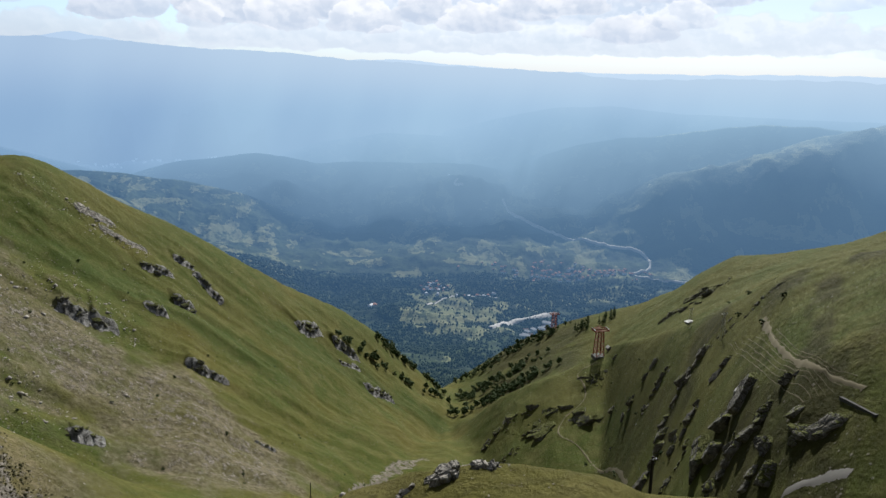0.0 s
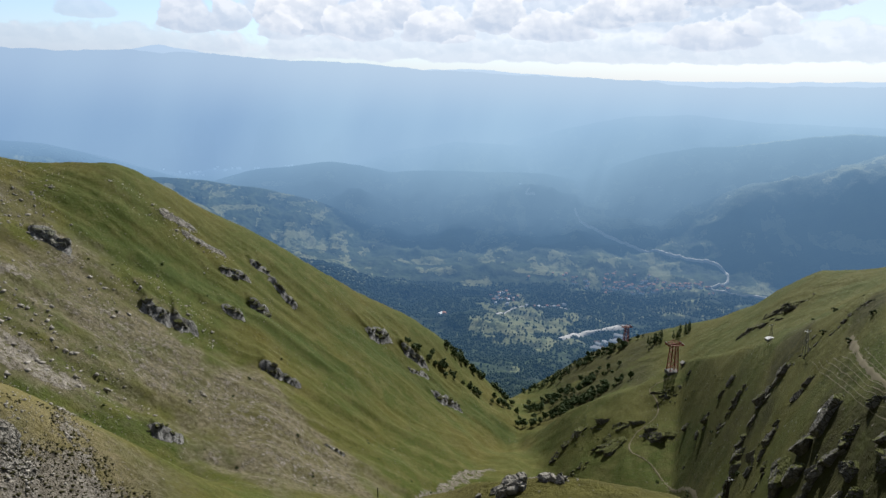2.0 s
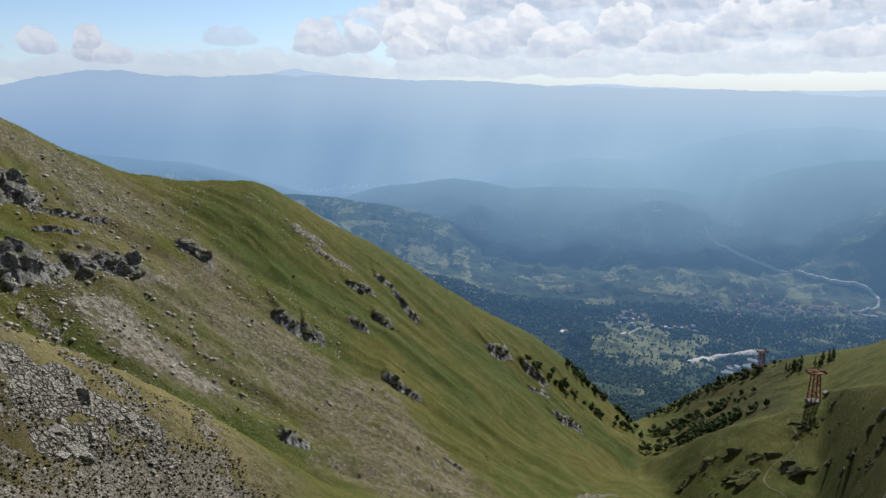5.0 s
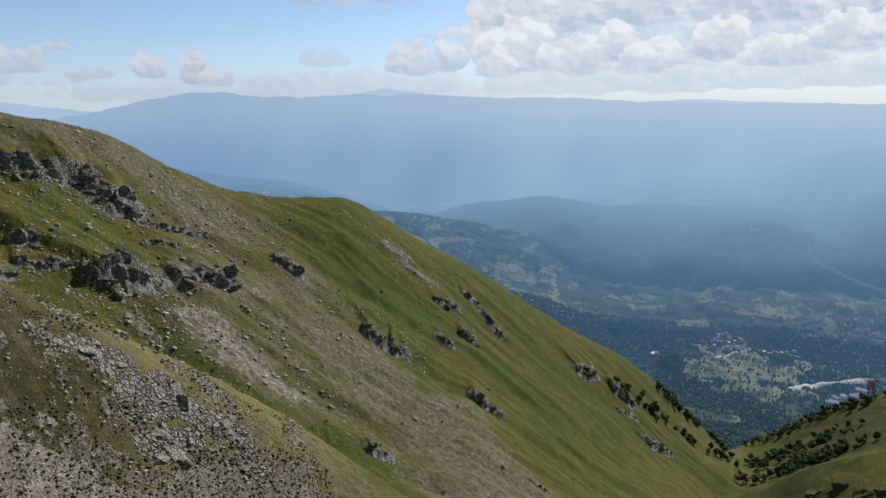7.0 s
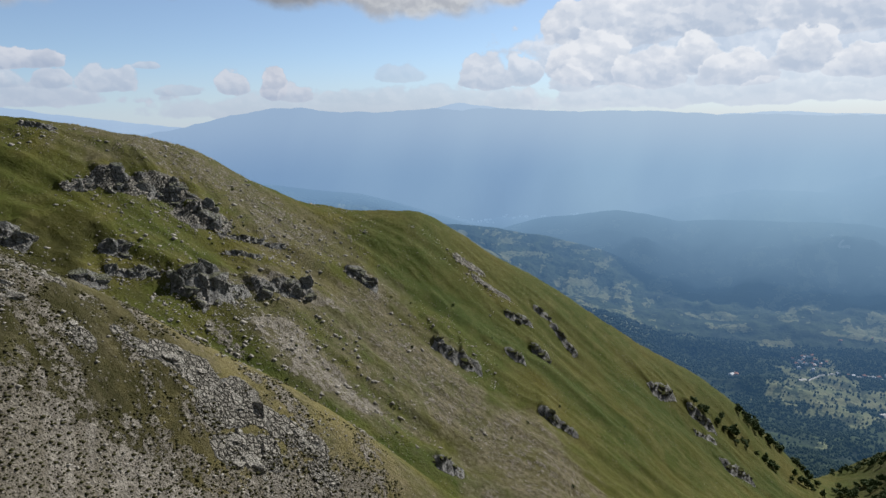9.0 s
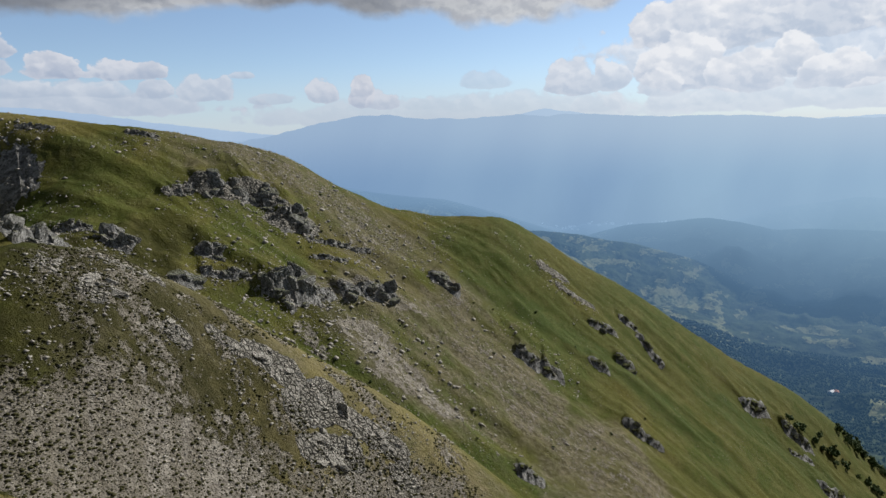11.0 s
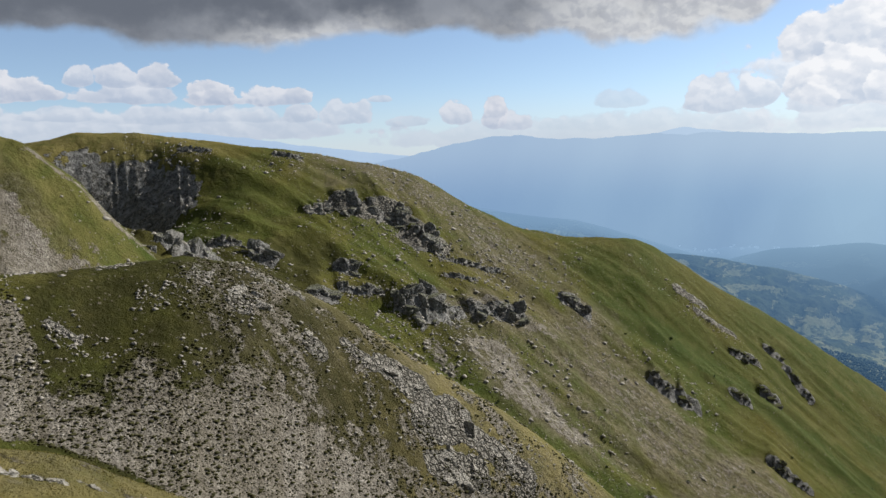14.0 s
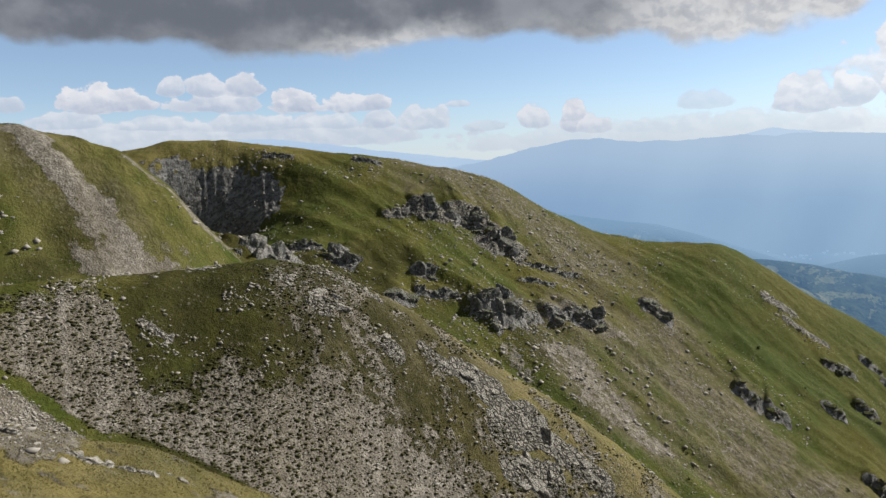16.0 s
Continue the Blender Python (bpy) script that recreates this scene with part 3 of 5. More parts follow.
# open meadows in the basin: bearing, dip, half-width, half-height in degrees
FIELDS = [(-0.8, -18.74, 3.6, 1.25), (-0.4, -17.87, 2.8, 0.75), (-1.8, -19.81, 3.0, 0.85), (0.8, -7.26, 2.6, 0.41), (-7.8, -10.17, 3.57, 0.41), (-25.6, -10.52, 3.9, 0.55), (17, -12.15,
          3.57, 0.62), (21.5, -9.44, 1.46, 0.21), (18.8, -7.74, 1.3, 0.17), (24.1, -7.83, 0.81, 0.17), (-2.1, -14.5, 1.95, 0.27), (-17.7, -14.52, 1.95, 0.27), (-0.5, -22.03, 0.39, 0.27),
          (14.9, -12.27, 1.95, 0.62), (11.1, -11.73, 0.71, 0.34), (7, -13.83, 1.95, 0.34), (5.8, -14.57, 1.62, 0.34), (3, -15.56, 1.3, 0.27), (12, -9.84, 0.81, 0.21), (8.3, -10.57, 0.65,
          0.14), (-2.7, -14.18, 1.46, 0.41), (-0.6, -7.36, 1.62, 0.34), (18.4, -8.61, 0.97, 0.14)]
GORGE = [(-510, 176), (-500, 202), (-466, 207)]
STREAM = [(-12, 520), (-31, 480), (-42, 440), (-46, 400), (-44, 330)]
# upper edge of the scree on the near spur: bearing, distance
SCREE_TOP = [(26, 252), (36, 245), (44, 226), (48.2, 212), (50.9, 215), (55.3, 215), (59.6, 214), (64.7, 210), (68, 212), (71.1, 199), (74, 203), (74.9, 216), (75.6, 230), (79.1, 230), (82.6,
             225), (88, 224)]


# ---- mesh helpers ----
def sheet(name, x, y, z, smooth=True, closed=False):
    """A grid of points (rows x columns) as one mesh."""
    n, m = x.shape
    me = bpy.data.meshes.new(name)
    me.vertices.add(n * m)
    me.vertices.foreach_set("co", np.stack([x, y, z], -1).astype(np.float32).ravel())
    i = (np.arange(n - 1)[:, None] * m + np.arange(m - 1)[None, :]).ravel()
    quads = np.stack([i, i + m, i + m + 1, i + 1], -1)
    me.loops.add(quads.size)
    me.loops.foreach_set("vertex_index", quads.astype(np.int32).ravel())
    me.polygons.add(len(quads))
    me.polygons.foreach_set("loop_start", (np.arange(len(quads)) * 4).astype(np.int32))
    me.polygons.foreach_set("use_smooth", np.full(len(quads), smooth))
    me.update(calc_edges=True)
    return me


def store(me, name, values):
    me.attributes.new(name, "FLOAT", "POINT").data.foreach_set("value", np.asarray(values, np.float32).ravel())


def attr(tree, name):
    n = tree.nodes.new("ShaderNodeAttribute")
    n.attribute_name = name
    return n.outputs["Fac"]


def material(name):
    m = bpy.data.materials.new(name)
    m.use_nodes = True
    t = m.node_tree
    bsdf = t.nodes["Principled BSDF"]
    bsdf.inputs["Specular IOR Level"].default_value = 0.06
    bsdf.inputs["Roughness"].default_value = 0.9
    return m, t, bsdf


def bump(tree, bsdf, height, strength=0.5, distance=0.1):
    b = tree.nodes.new("ShaderNodeBump")
    b.inputs["Strength"].default_value = strength
    b.inputs["Distance"].default_value = distance
    put(tree, height, b.inputs["Height"])
    tree.links.new(b.outputs[0], bsdf.inputs["Normal"])


def place(tree):
    return tree.nodes.new("ShaderNodeNewGeometry").outputs["Position"]


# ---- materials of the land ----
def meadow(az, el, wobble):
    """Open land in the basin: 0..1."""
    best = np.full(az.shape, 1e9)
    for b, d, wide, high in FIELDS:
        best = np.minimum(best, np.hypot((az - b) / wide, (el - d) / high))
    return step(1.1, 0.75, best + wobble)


def masks(me, az, r, x, y, z):
    """How much bare stone, scree, lush grass and shade-darkened turf each spot of ground carries."""
    n1, n2 = fractal(x / 30, y / 30, 5, 101), fractal(x / 8, y / 8, 4, 111)
    w = 0.55 * n1 + 0.5 * n2
    scree = spur_scree(x, y, az, r)
    for line, wide, much in ((SCREE_E, 8, 0.72), (SCREE_E2, 5, 0.6), (SCREE_FAN, 19, 0.66), (STONY, 50, 0.37), (BARE, 14, 0.55), (BARE2, 8, 0.5), (BARE3, 14, 0.55), (BARE4, 8, 0.5), (BARE5, 6, 0.5), (STONY_UP, 34, 0.40), (STREAM, 9, 0.55)):
        scree = np.maximum(scree, much * band(x, y, line, wide, 1.2 * w))
    dry = 0 * x
    for line, wide, much in ((STONY, 70, 0.9), (BARE, 24, 0.8), (BARE3, 22, 0.8), (BARE4, 18, 0.7), (STONY_UP, 60, 0.6), (SCREE_E, 22, 0.6)):
        dry = np.maximum(dry, much * band(x, y, line, wide, 0.8 * w))
    dry = np.maximum(dry, 0.9 * step(24, 32, az) * step(120, 140, r) * step(268, 258, r) * step(66, 60, az))
    dry = np.maximum(dry, 0.7 * (r < 90) * step(50, 62, az))
    store(me, "dry", dry)
    near = r < 90
    scree = np.maximum(scree, near * (0.7 * step(0.28, 0.6, fractal(x / 5, y / 5, 4, 131) + 0.3 * step(55, 80, az)) + 0.25 * step(40, 70, az)))
    store(me, "scree", scree)
    # dark turf on the spur, also standing in for its shaded face
    heath_shade = 0.9 * step(44, 50, az) * step(77, 74, az) * step(150, 165, r) * step(262, 246, r) * step(-0.6, 0.0, n1 + 0.4 * n2)
    # scrub on the right flank; the extra past bearing -17 is painted shade
    heath_shade = np.maximum(heath_shade, (0.55 + 0.35 * step(-17, -21, az)) * step(-7, -17, az) * step(-36, -31, az) * step(120, 150, r) * step(470, 400, r) * step(-0.2, 0.25, fractal(az / 2.4, r / 42, 5, 113)))
    # dark wooded far flank, with its shadow painted in
    heath_shade = np.maximum(heath_shade, 0.75 * step(-2, -5, az) * step(-12.5, -10.5, az) * step(640, 690, r) * step(-0.8, 0.0, n1 + 0.5 * n2))
    # dark grass on the head slopes, with cloud shade painted in
    heath_shade = np.maximum(heath_shade, 0.8 * step(-0.05, 0.25, fractal(x / 35, y / 35, 5, 161)) * step(36, 44, az) * step(270, 280, r) * step(470, 420, r))
    store(me, "heath_shade", heath_shade)
    store(me, "streak", fractal(az * 1.3 + 0.02 * r, r / 45, 4, 171) + 0.5 * n1)
    slab = 0 * x
    for x0, y0, x1, y1, h in PALE_ROCKS + CRAGS_HEAD[:5]:
        slab = np.maximum(slab, band(x, y, [(x0, y0), (x1, y1)], (1.05 if math.hypot(x0, y0) < 270 else 0.8) * h, 0.9 * w))
    slab = np.maximum(slab, 0.42 * band(x, y, GORGE, 26, 0.8 * w))
    store(me, "slab", slab)
    store(me, "straw", np.maximum((r < 90) * (0.8 * step(52, 62, az) + 0.25) * (0.7 + 0.6 * fractal(x / 2.2, y / 2.2, 4, 181)), 0.4 * band(x, y, SCREE_E, 60, 0.5 * w) * step(0.0, 0.5, n1 + 0.4) + 0.7 * step(58, 64, az) * step(520, 570, r) + 0.5 * step(56, 50, az) * step(28, 36, az) * step(170, 200, r) * step(285, 268, r)))
    rock = 0 * x
    for x0, y0, x1, y1, h in PALE_ROCKS:
        rock = np.maximum(rock, band(x, y, [(x0, y0), (x1, y1)], h, w))
    rock = np.maximum(rock, cliffs(x, y)[1])
    rock = np.maximum(rock, band(x, y, GORGE, 34, 0.8 * w))
    store(me, "rock", rock)
    lush = 0.42 * step(0.05, 0.45, fractal(x / 60 + 5, y / 60, 5, 121) + 0.75 * step(0, -4, az))
    for line, wide in ((LUSH, 24), (LUSH_LOW, 14), (LUSH_GULLY, 26)):
        lush = np.maximum(lush, band(x, y, line, wide, 0.6 * w))
    # green hollow behind the spur crest, its shadow partly painted as darker grass
    lush = np.maximum(lush, 0.95 * step(33, 40, az) * step(266, 274, r) * step(410, 350, r) * step(-0.55, 0.05, n1))
    lush = np.maximum(lush, 0.4 * step(2, 8, az) * step(36, 28, az) * step(340, 420, r) * step(-0.5, 0.2, n1 + 0.5 * n2))
    lush = lush * (r > 95) + 0.2 * (r <= 95)
    lush = np.maximum(lush, 0.8 * step(52, 62, az) * step(300, 340, r) * step(-0.15, 0.25, n1))
    store(me, "lush", lush)
    el = np.degrees(np.arctan2(z - EYE, r))
    patches = 0.8 * step(2300, 2900, r) * step(4560, 4400, r) * step(0.04, 0.28, fractal(x / 110, y / 190, 6, 151, 0.72))
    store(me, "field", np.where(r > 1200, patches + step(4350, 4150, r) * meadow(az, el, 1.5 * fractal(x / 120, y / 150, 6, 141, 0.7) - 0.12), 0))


def spur_scree(x, y, az, r):
    """Scree on the steep face of the near spur."""
    n1, n2 = fractal(x / 30, y / 30, 5, 101), fractal(x / 8, y / 8, 4, 111)
    edge = np.interp(az, *np.array(SCREE_TOP).T)
    face = step(26, 36, az + 5 * n1) * step(110, 125, r) * step(edge + 6, edge - 14, r + 9 * n2 + 6 * n1)
    foot = np.interp(az, [77, 78.25, 81.5, 86], [184, 187, 197, 204]) * (az > 77) + (along(NEAR_DIP, az, 1.5)[0] + 10) * (az <= 77)
    toe = np.exp(-(((r - foot) / 3.2) ** 2)) * step(60, 68, az)
    crest = step(28, 36, az) * step(70, 60, az) * step(195, 215, r) * step(292, 262, r) * step(-0.35, 0.35, n2 + 0.6 * n1)
    return np.maximum(face * (1 - toe), 0.54 * crest)


def hillside_material():
    m, t, bsdf = material("alpine_grass")
    bsdf.inputs["Specular IOR Level"].default_value = 0.03
    p = place(t)
    big = noise_at(t, p, 0.012, 5, 0.6)
    mid = noise_at(t, p, 0.08, 6, 0.65)
    fine = noise_at(t, p, 0.7, 5, 0.7)
    grass = mix(t, ease(t, big, 0.36, 0.64), rgb(0.064, 0.058, 0.012), rgb(0.044, 0.054, 0.010))
    grass = mix(t, ease(t, mid, 0.42, 0.68, 0.0, 0.8), grass, rgb(0.085, 0.077, 0.025))
    grass = mix(t, calc(t, "MULTIPLY", attr(t, "lush"), ease(t, mid, 0.25, 0.6, 0.95, 0.6)), grass, rgb(0.033, 0.048, 0.010))
    grass = mix(t, ease(t, fine, 0.35, 0.75, 0.0, 0.6), grass, rgb(0.020, 0.021, 0.007))
    bare = mix(t, ease(t, noise_at(t, p, 0.35, 7, 0.7), 0.35, 0.65), rgb(0.046, 0.040, 0.022), rgb(0.118, 0.102, 0.068))
    grass = mix(t, calc(t, "MULTIPLY", attr(t, "dry"), ease(t, noise_at(t, p, 0.05, 6, 0.7), 0.3, 0.6, 0.35, 1.0)), grass, bare)
    grass = mix(t, calc(t, "MULTIPLY", attr(t, "straw"), ease(t, mid, 0.3, 0.6, 0.35, 1.0)), grass, mix(t, fine, rgb(0.080, 0.066, 0.022), rgb(0.19, 0.158, 0.064)))
    grass = mix(t, calc(t, "MULTIPLY", attr(t, "heath_shade"), ease(t, noise_at(t, p, 0.12, 6, 0.7), 0.3, 0.6, 0.45, 1.0)), grass, mix(t, fine, rgb(0.012, 0.012, 0.005), rgb(0.034, 0.032, 0.010)))
    # loose limestone, stone by stone, with tufts and earth between
    n_stone = noise_at(t, p, 0.3, 6, 0.7)
    stone = mix(t, ease(t, n_stone, 0.3, 0.7), rgb(0.095, 0.085, 0.070), rgb(0.215, 0.196, 0.168))
    stone = mix(t, ease(t, attr(t, "streak"), -0.3, 0.35, 0.0, 0.4), stone, rgb(0.075, 0.064, 0.040))
    tint = t.nodes.new("ShaderNodeSeparateColor")
    put(t, voronoi_at(t, p, 1.3, "F1", "Color"), tint.inputs[0])
    stone = mix(t, ease(t, tint.outputs[0], 0.0, 1.0, 0.0, 0.6), stone, rgb(0.07, 0.062, 0.05))
    sm = ease(t, calc(t, "ADD", attr(t, "scree"), calc(t, "MULTIPLY", calc(t, "SUBTRACT", noise_at(t, p, 0.28, 8, 0.75), 0.5), 2.2)), 0.38, 0.56)
    specks = calc(t, "MULTIPLY", ease(t, voronoi_at(t, p, 0.22), 0.16, 0.08), calc(t, "MAXIMUM", ease(t, noise_at(t, p, 0.03, 4, 0.6), 0.5, 0.58), calc(t, "MULTIPLY", attr(t, "heath_shade"), ease(t, noise_at(t, p, 0.07, 4, 0.6), 0.48, 0.58))))
    crumbs = calc(t, "MULTIPLY", ease(t, voronoi_at(t, p, 0.42), 0.20, 0.10), ease(t, noise_at(t, p, 0.022, 5, 0.65), 0.47, 0.60))
    sm = calc(t, "MAXIMUM", sm, calc(t, "MULTIPLY", calc(t, "MAXIMUM", specks, crumbs), 0.8))
    col = mix(t, sm, grass, stone)
    flutes = noise_at(t, vec(t, "MULTIPLY", p, (1.0, 1.0, 0.3)), 0.55, 8, 0.7)
    crag = mix(t, ease(t, noise_at(t, p, 0.2, 8, 0.7), 0.32, 0.66), rgb(0.045, 0.044, 0.041), rgb(0.190, 0.186, 0.177))
    crag = mix(t, ease(t, flutes, 0.36, 0.50, 0.85, 0.0), crag, rgb(0.020, 0.019, 0.016))
    rk = ease(t, calc(t, "ADD", attr(t, "rock"), calc(t, "MULTIPLY", calc(t, "SUBTRACT", noise_at(t, p, 0.16, 7, 0.72), 0.5), 1.7)), 0.42, 0.56)
    col = mix(t, rk, col, crag)
    # bare fissured limestone slabs
    cracked = voronoi_at(t, vec(t, "ADD", p, vec(t, "SCALE", noise_at(t, p, 0.6, 3, 0.5, out=1), 1.2)), 0.55, "DISTANCE_TO_EDGE")
    face = mix(t, ease(t, noise_at(t, p, 0.5, 8, 0.75), 0.32, 0.68), rgb(0.075, 0.070, 0.060), rgb(0.255, 0.238, 0.207))
    face = mix(t, ease(t, cracked, 0.0, 0.14, 0.85, 0.0), face, rgb(0.022, 0.021, 0.016))
    sl = ease(t, calc(t, "ADD", attr(t, "slab"), calc(t, "MULTIPLY", calc(t, "SUBTRACT", noise_at(t, p, 0.22, 8, 0.72), 0.5), 2.4)), 0.5, 0.62)
    col = mix(t, sl, col, face)
    put(t, col, bsdf.inputs["Base Color"])
    h = calc(t, "ADD", noise_at(t, p, 0.45, 8, 0.7), calc(t, "MULTIPLY", calc(t, "MULTIPLY", sm, voronoi_at(t, p, 1.3)), 0.35))
    h = calc(t, "ADD", h, calc(t, "MULTIPLY", calc(t, "MULTIPLY", sl, ease(t, cracked, 0.0, 0.2)), 0.9))
    h = calc(t, "ADD", h, calc(t, "MULTIPLY", calc(t, "MULTIPLY", rk, flutes), 1.6))
    bump(t, bsdf, h, 0.9, 1.1)
    return m


# share of painted haze in a material, by distance / 5000 m
HAZE_MIX = [(0.24, 0.10), (0.32, 0.22), (0.50, 0.42), (0.62, 0.50), (0.74, 0.58), (0.84, 0.69), (0.90, 0.82), (1.0, 0.96)]


def painted_haze(t, bsdf, p, clear=1.0):
    """Paints haze on the distance: mixes the surface with an emission coloured as sunlit air."""
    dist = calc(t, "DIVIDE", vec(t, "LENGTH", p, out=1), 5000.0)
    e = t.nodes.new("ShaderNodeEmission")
    put(t, haze_colour(t, p, dist), e.inputs[0])
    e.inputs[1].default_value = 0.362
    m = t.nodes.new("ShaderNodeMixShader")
    put(t, calc(t, "MULTIPLY", ramp(t, dist, HAZE_MIX), clear), m.inputs[0])
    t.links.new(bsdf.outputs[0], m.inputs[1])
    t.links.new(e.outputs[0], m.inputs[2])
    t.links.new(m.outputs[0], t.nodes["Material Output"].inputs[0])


def haze_colour(t, p, dist):
    """Colour of the painted haze: paler with distance, height and towards the sun, with soft shafts of light painted
    in.
    """
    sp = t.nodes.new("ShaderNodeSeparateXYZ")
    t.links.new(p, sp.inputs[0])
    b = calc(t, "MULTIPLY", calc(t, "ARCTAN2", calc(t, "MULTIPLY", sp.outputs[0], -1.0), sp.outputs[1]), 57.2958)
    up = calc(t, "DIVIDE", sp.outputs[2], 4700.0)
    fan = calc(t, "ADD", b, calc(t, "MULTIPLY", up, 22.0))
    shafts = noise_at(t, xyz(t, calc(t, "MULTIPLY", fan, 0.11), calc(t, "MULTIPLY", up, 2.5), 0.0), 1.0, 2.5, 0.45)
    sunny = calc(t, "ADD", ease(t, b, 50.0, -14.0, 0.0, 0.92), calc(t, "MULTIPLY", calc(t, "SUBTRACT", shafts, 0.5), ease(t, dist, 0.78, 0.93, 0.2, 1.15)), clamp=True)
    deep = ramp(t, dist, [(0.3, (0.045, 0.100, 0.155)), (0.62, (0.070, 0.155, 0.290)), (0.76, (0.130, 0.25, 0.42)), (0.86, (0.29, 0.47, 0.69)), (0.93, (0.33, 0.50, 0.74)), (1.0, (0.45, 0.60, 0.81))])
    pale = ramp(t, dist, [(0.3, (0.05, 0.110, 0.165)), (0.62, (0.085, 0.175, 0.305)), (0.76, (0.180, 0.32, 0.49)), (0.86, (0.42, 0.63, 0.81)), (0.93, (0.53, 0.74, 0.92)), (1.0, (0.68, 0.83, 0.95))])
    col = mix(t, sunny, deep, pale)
    # painted haze is brighter over the sunlit plain and along the crests towards the sun
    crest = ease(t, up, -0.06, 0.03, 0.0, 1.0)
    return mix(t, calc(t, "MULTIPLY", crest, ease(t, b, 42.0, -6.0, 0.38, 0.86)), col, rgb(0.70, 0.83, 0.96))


def basin_material():
    m, t, bsdf = material("basin_woods_and_fields")
    p = place(t)
    woods = mix(t, ease(t, noise_at(t, p, 0.011, 8, 0.75), 0.3, 0.7), rgb(0.003, 0.009, 0.006), rgb(0.048, 0.066, 0.026))
    fields = mix(t, noise_at(t, p, 0.012, 4, 0.6), rgb(0.072, 0.100, 0.040), rgb(0.195, 0.180, 0.095))
    open_land = ease(t, calc(t, "ADD", attr(t, "field"), calc(t, "MULTIPLY", calc(t, "SUBTRACT", noise_at(t, p, 0.012, 8, 0.72), 0.5), 1.5)), 0.42, 0.55)
    # hedges, copses and lone trees within the open land
    copse = ease(t, noise_at(t, vec(t, "MULTIPLY", p, (1.0, 0.55, 1.0)), 0.026, 6, 0.7), 0.50, 0.57)
    fields = mix(t, calc(t, "MULTIPLY", copse, 0.85), fields, woods)
    put(t, mix(t, open_land, woods, fields), bsdf.inputs["Base Color"])
    bump(t, bsdf, noise_at(t, p, 0.06, 4, 0.6), 0.8, 6.0)
    painted_haze(t, bsdf, p)
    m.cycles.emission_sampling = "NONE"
    return m


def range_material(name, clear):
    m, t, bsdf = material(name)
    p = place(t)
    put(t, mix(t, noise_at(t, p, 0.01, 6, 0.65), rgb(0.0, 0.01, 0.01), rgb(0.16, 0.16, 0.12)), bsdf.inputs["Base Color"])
    painted_haze(t, bsdf, p, clear)
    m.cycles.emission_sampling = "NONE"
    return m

az, r, x, y, z = make_grid()
ground_mesh = sheet("ground", x, y, z)
masks(ground_mesh, az, r, x, y, z)
ground = tagged(new("ground", ground_mesh), "dry alpine grass slopes with scree, falling to a hazy wooded basin", "hillside", kind="structure")
ground_mesh.materials.append(hillside_material())
ground_mesh.materials.append(basin_material())
far_rows = sum(STEPS[:12])
n_faces = len(ground_mesh.polygons)
ground_mesh.polygons.foreach_set("material_index", (np.arange(n_faces) // (az.shape[1] - 1) >= far_rows).astype(np.int32))


# ---- wooded ridges between the basin and the ranges ----
def wooded_ridge(name, label, crest, distance, seed, rough):
    """A low ridge standing out of the basin: crest as (bearing, rise in degrees)."""
    a = np.arange(crest[0][0], crest[-1][0], 0.1)
    top = along([(b, distance, e) for b, e in crest], a, 0.5)[1]
    t = np.linspace(0, 1, 70)[:, None]
    aa, rr = a + 0 * t, distance - 650 + 650 * t + 0 * a
    xx, yy = polar(aa, rr)
    z_top = EYE + distance * np.tan(np.radians(top)) + rough * fractal(a / 2.2, 0 * a + seed, 6, seed, 0.55)
    foot = land(xx[0], yy[0]) - 60
    zz = foot + (z_top - foot) * (0.45 * t + 0.55 * t**1.7)
    zz = zz + 40 * np.sin(np.pi * t) * ridged(aa / 3.4 + 0.6 * t, 2.2 * t + 0 * aa, 5, seed + 3) + 5 * fractal(xx / 60, yy / 60, 4, seed + 5) * (1 - t**8)
    xx, yy, zz = (np.concatenate([v, w]) for v, w in ((xx, xx[-1:] * 1.03), (yy, yy[-1:] * 1.03), (zz, zz[-1:] - 220)))
    me = sheet(name, xx, yy, zz)
    el, bearing = np.degrees(np.arctan2(zz - EYE, np.hypot(xx, yy))), np.degrees(np.arctan2(-xx, yy))
    open_land = 0.72 * step(0.06, 0.30, fractal(bearing * 0.9, zz / 34, 6, seed + 9, 0.72) + 0.3 * fractal(xx / 400, yy / 400, 3, seed + 2))
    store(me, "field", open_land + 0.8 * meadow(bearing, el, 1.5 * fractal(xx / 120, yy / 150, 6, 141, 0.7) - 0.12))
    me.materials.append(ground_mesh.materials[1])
    return tagged(new(name, me), label, "hills", kind="structure")


wooded_ridge("backdrop_ridge_near", "dark wooded ridge in the hazy basin", [(4, -16), (7, -13), (11.1, -10.9), (15.5, -9.2), (19.8, -8.1), (24, -7.4), (28.7, -6.9), (44, -6)], 3820, 21, 7.0)
wooded_ridge("backdrop_ridge_middle", "blue wooded hills in the hazy basin",
             [(-9, -10), (-4.8, -7.3), (-2.2, -6.8), (2.2, -6.75), (6.3, -6.7), (10, -6.9), (12.4, -6.3), (14.4, -6.1), (17.1, -6.4), (20.5, -6.7), (24, -7.6), (27, -10)], 4240, 31, 8.0)
wooded_ridge("backdrop_ridge_left", "low blue hills beyond the plain", [(18, -10), (24, -7.6), (28.6, -6.2), (31.4, -5.3), (34.3, -4.5), (38.4, -3.95), (41.9, -3.4), (48, -3.0), (62, -2.5)], 4360, 41, 6.0)
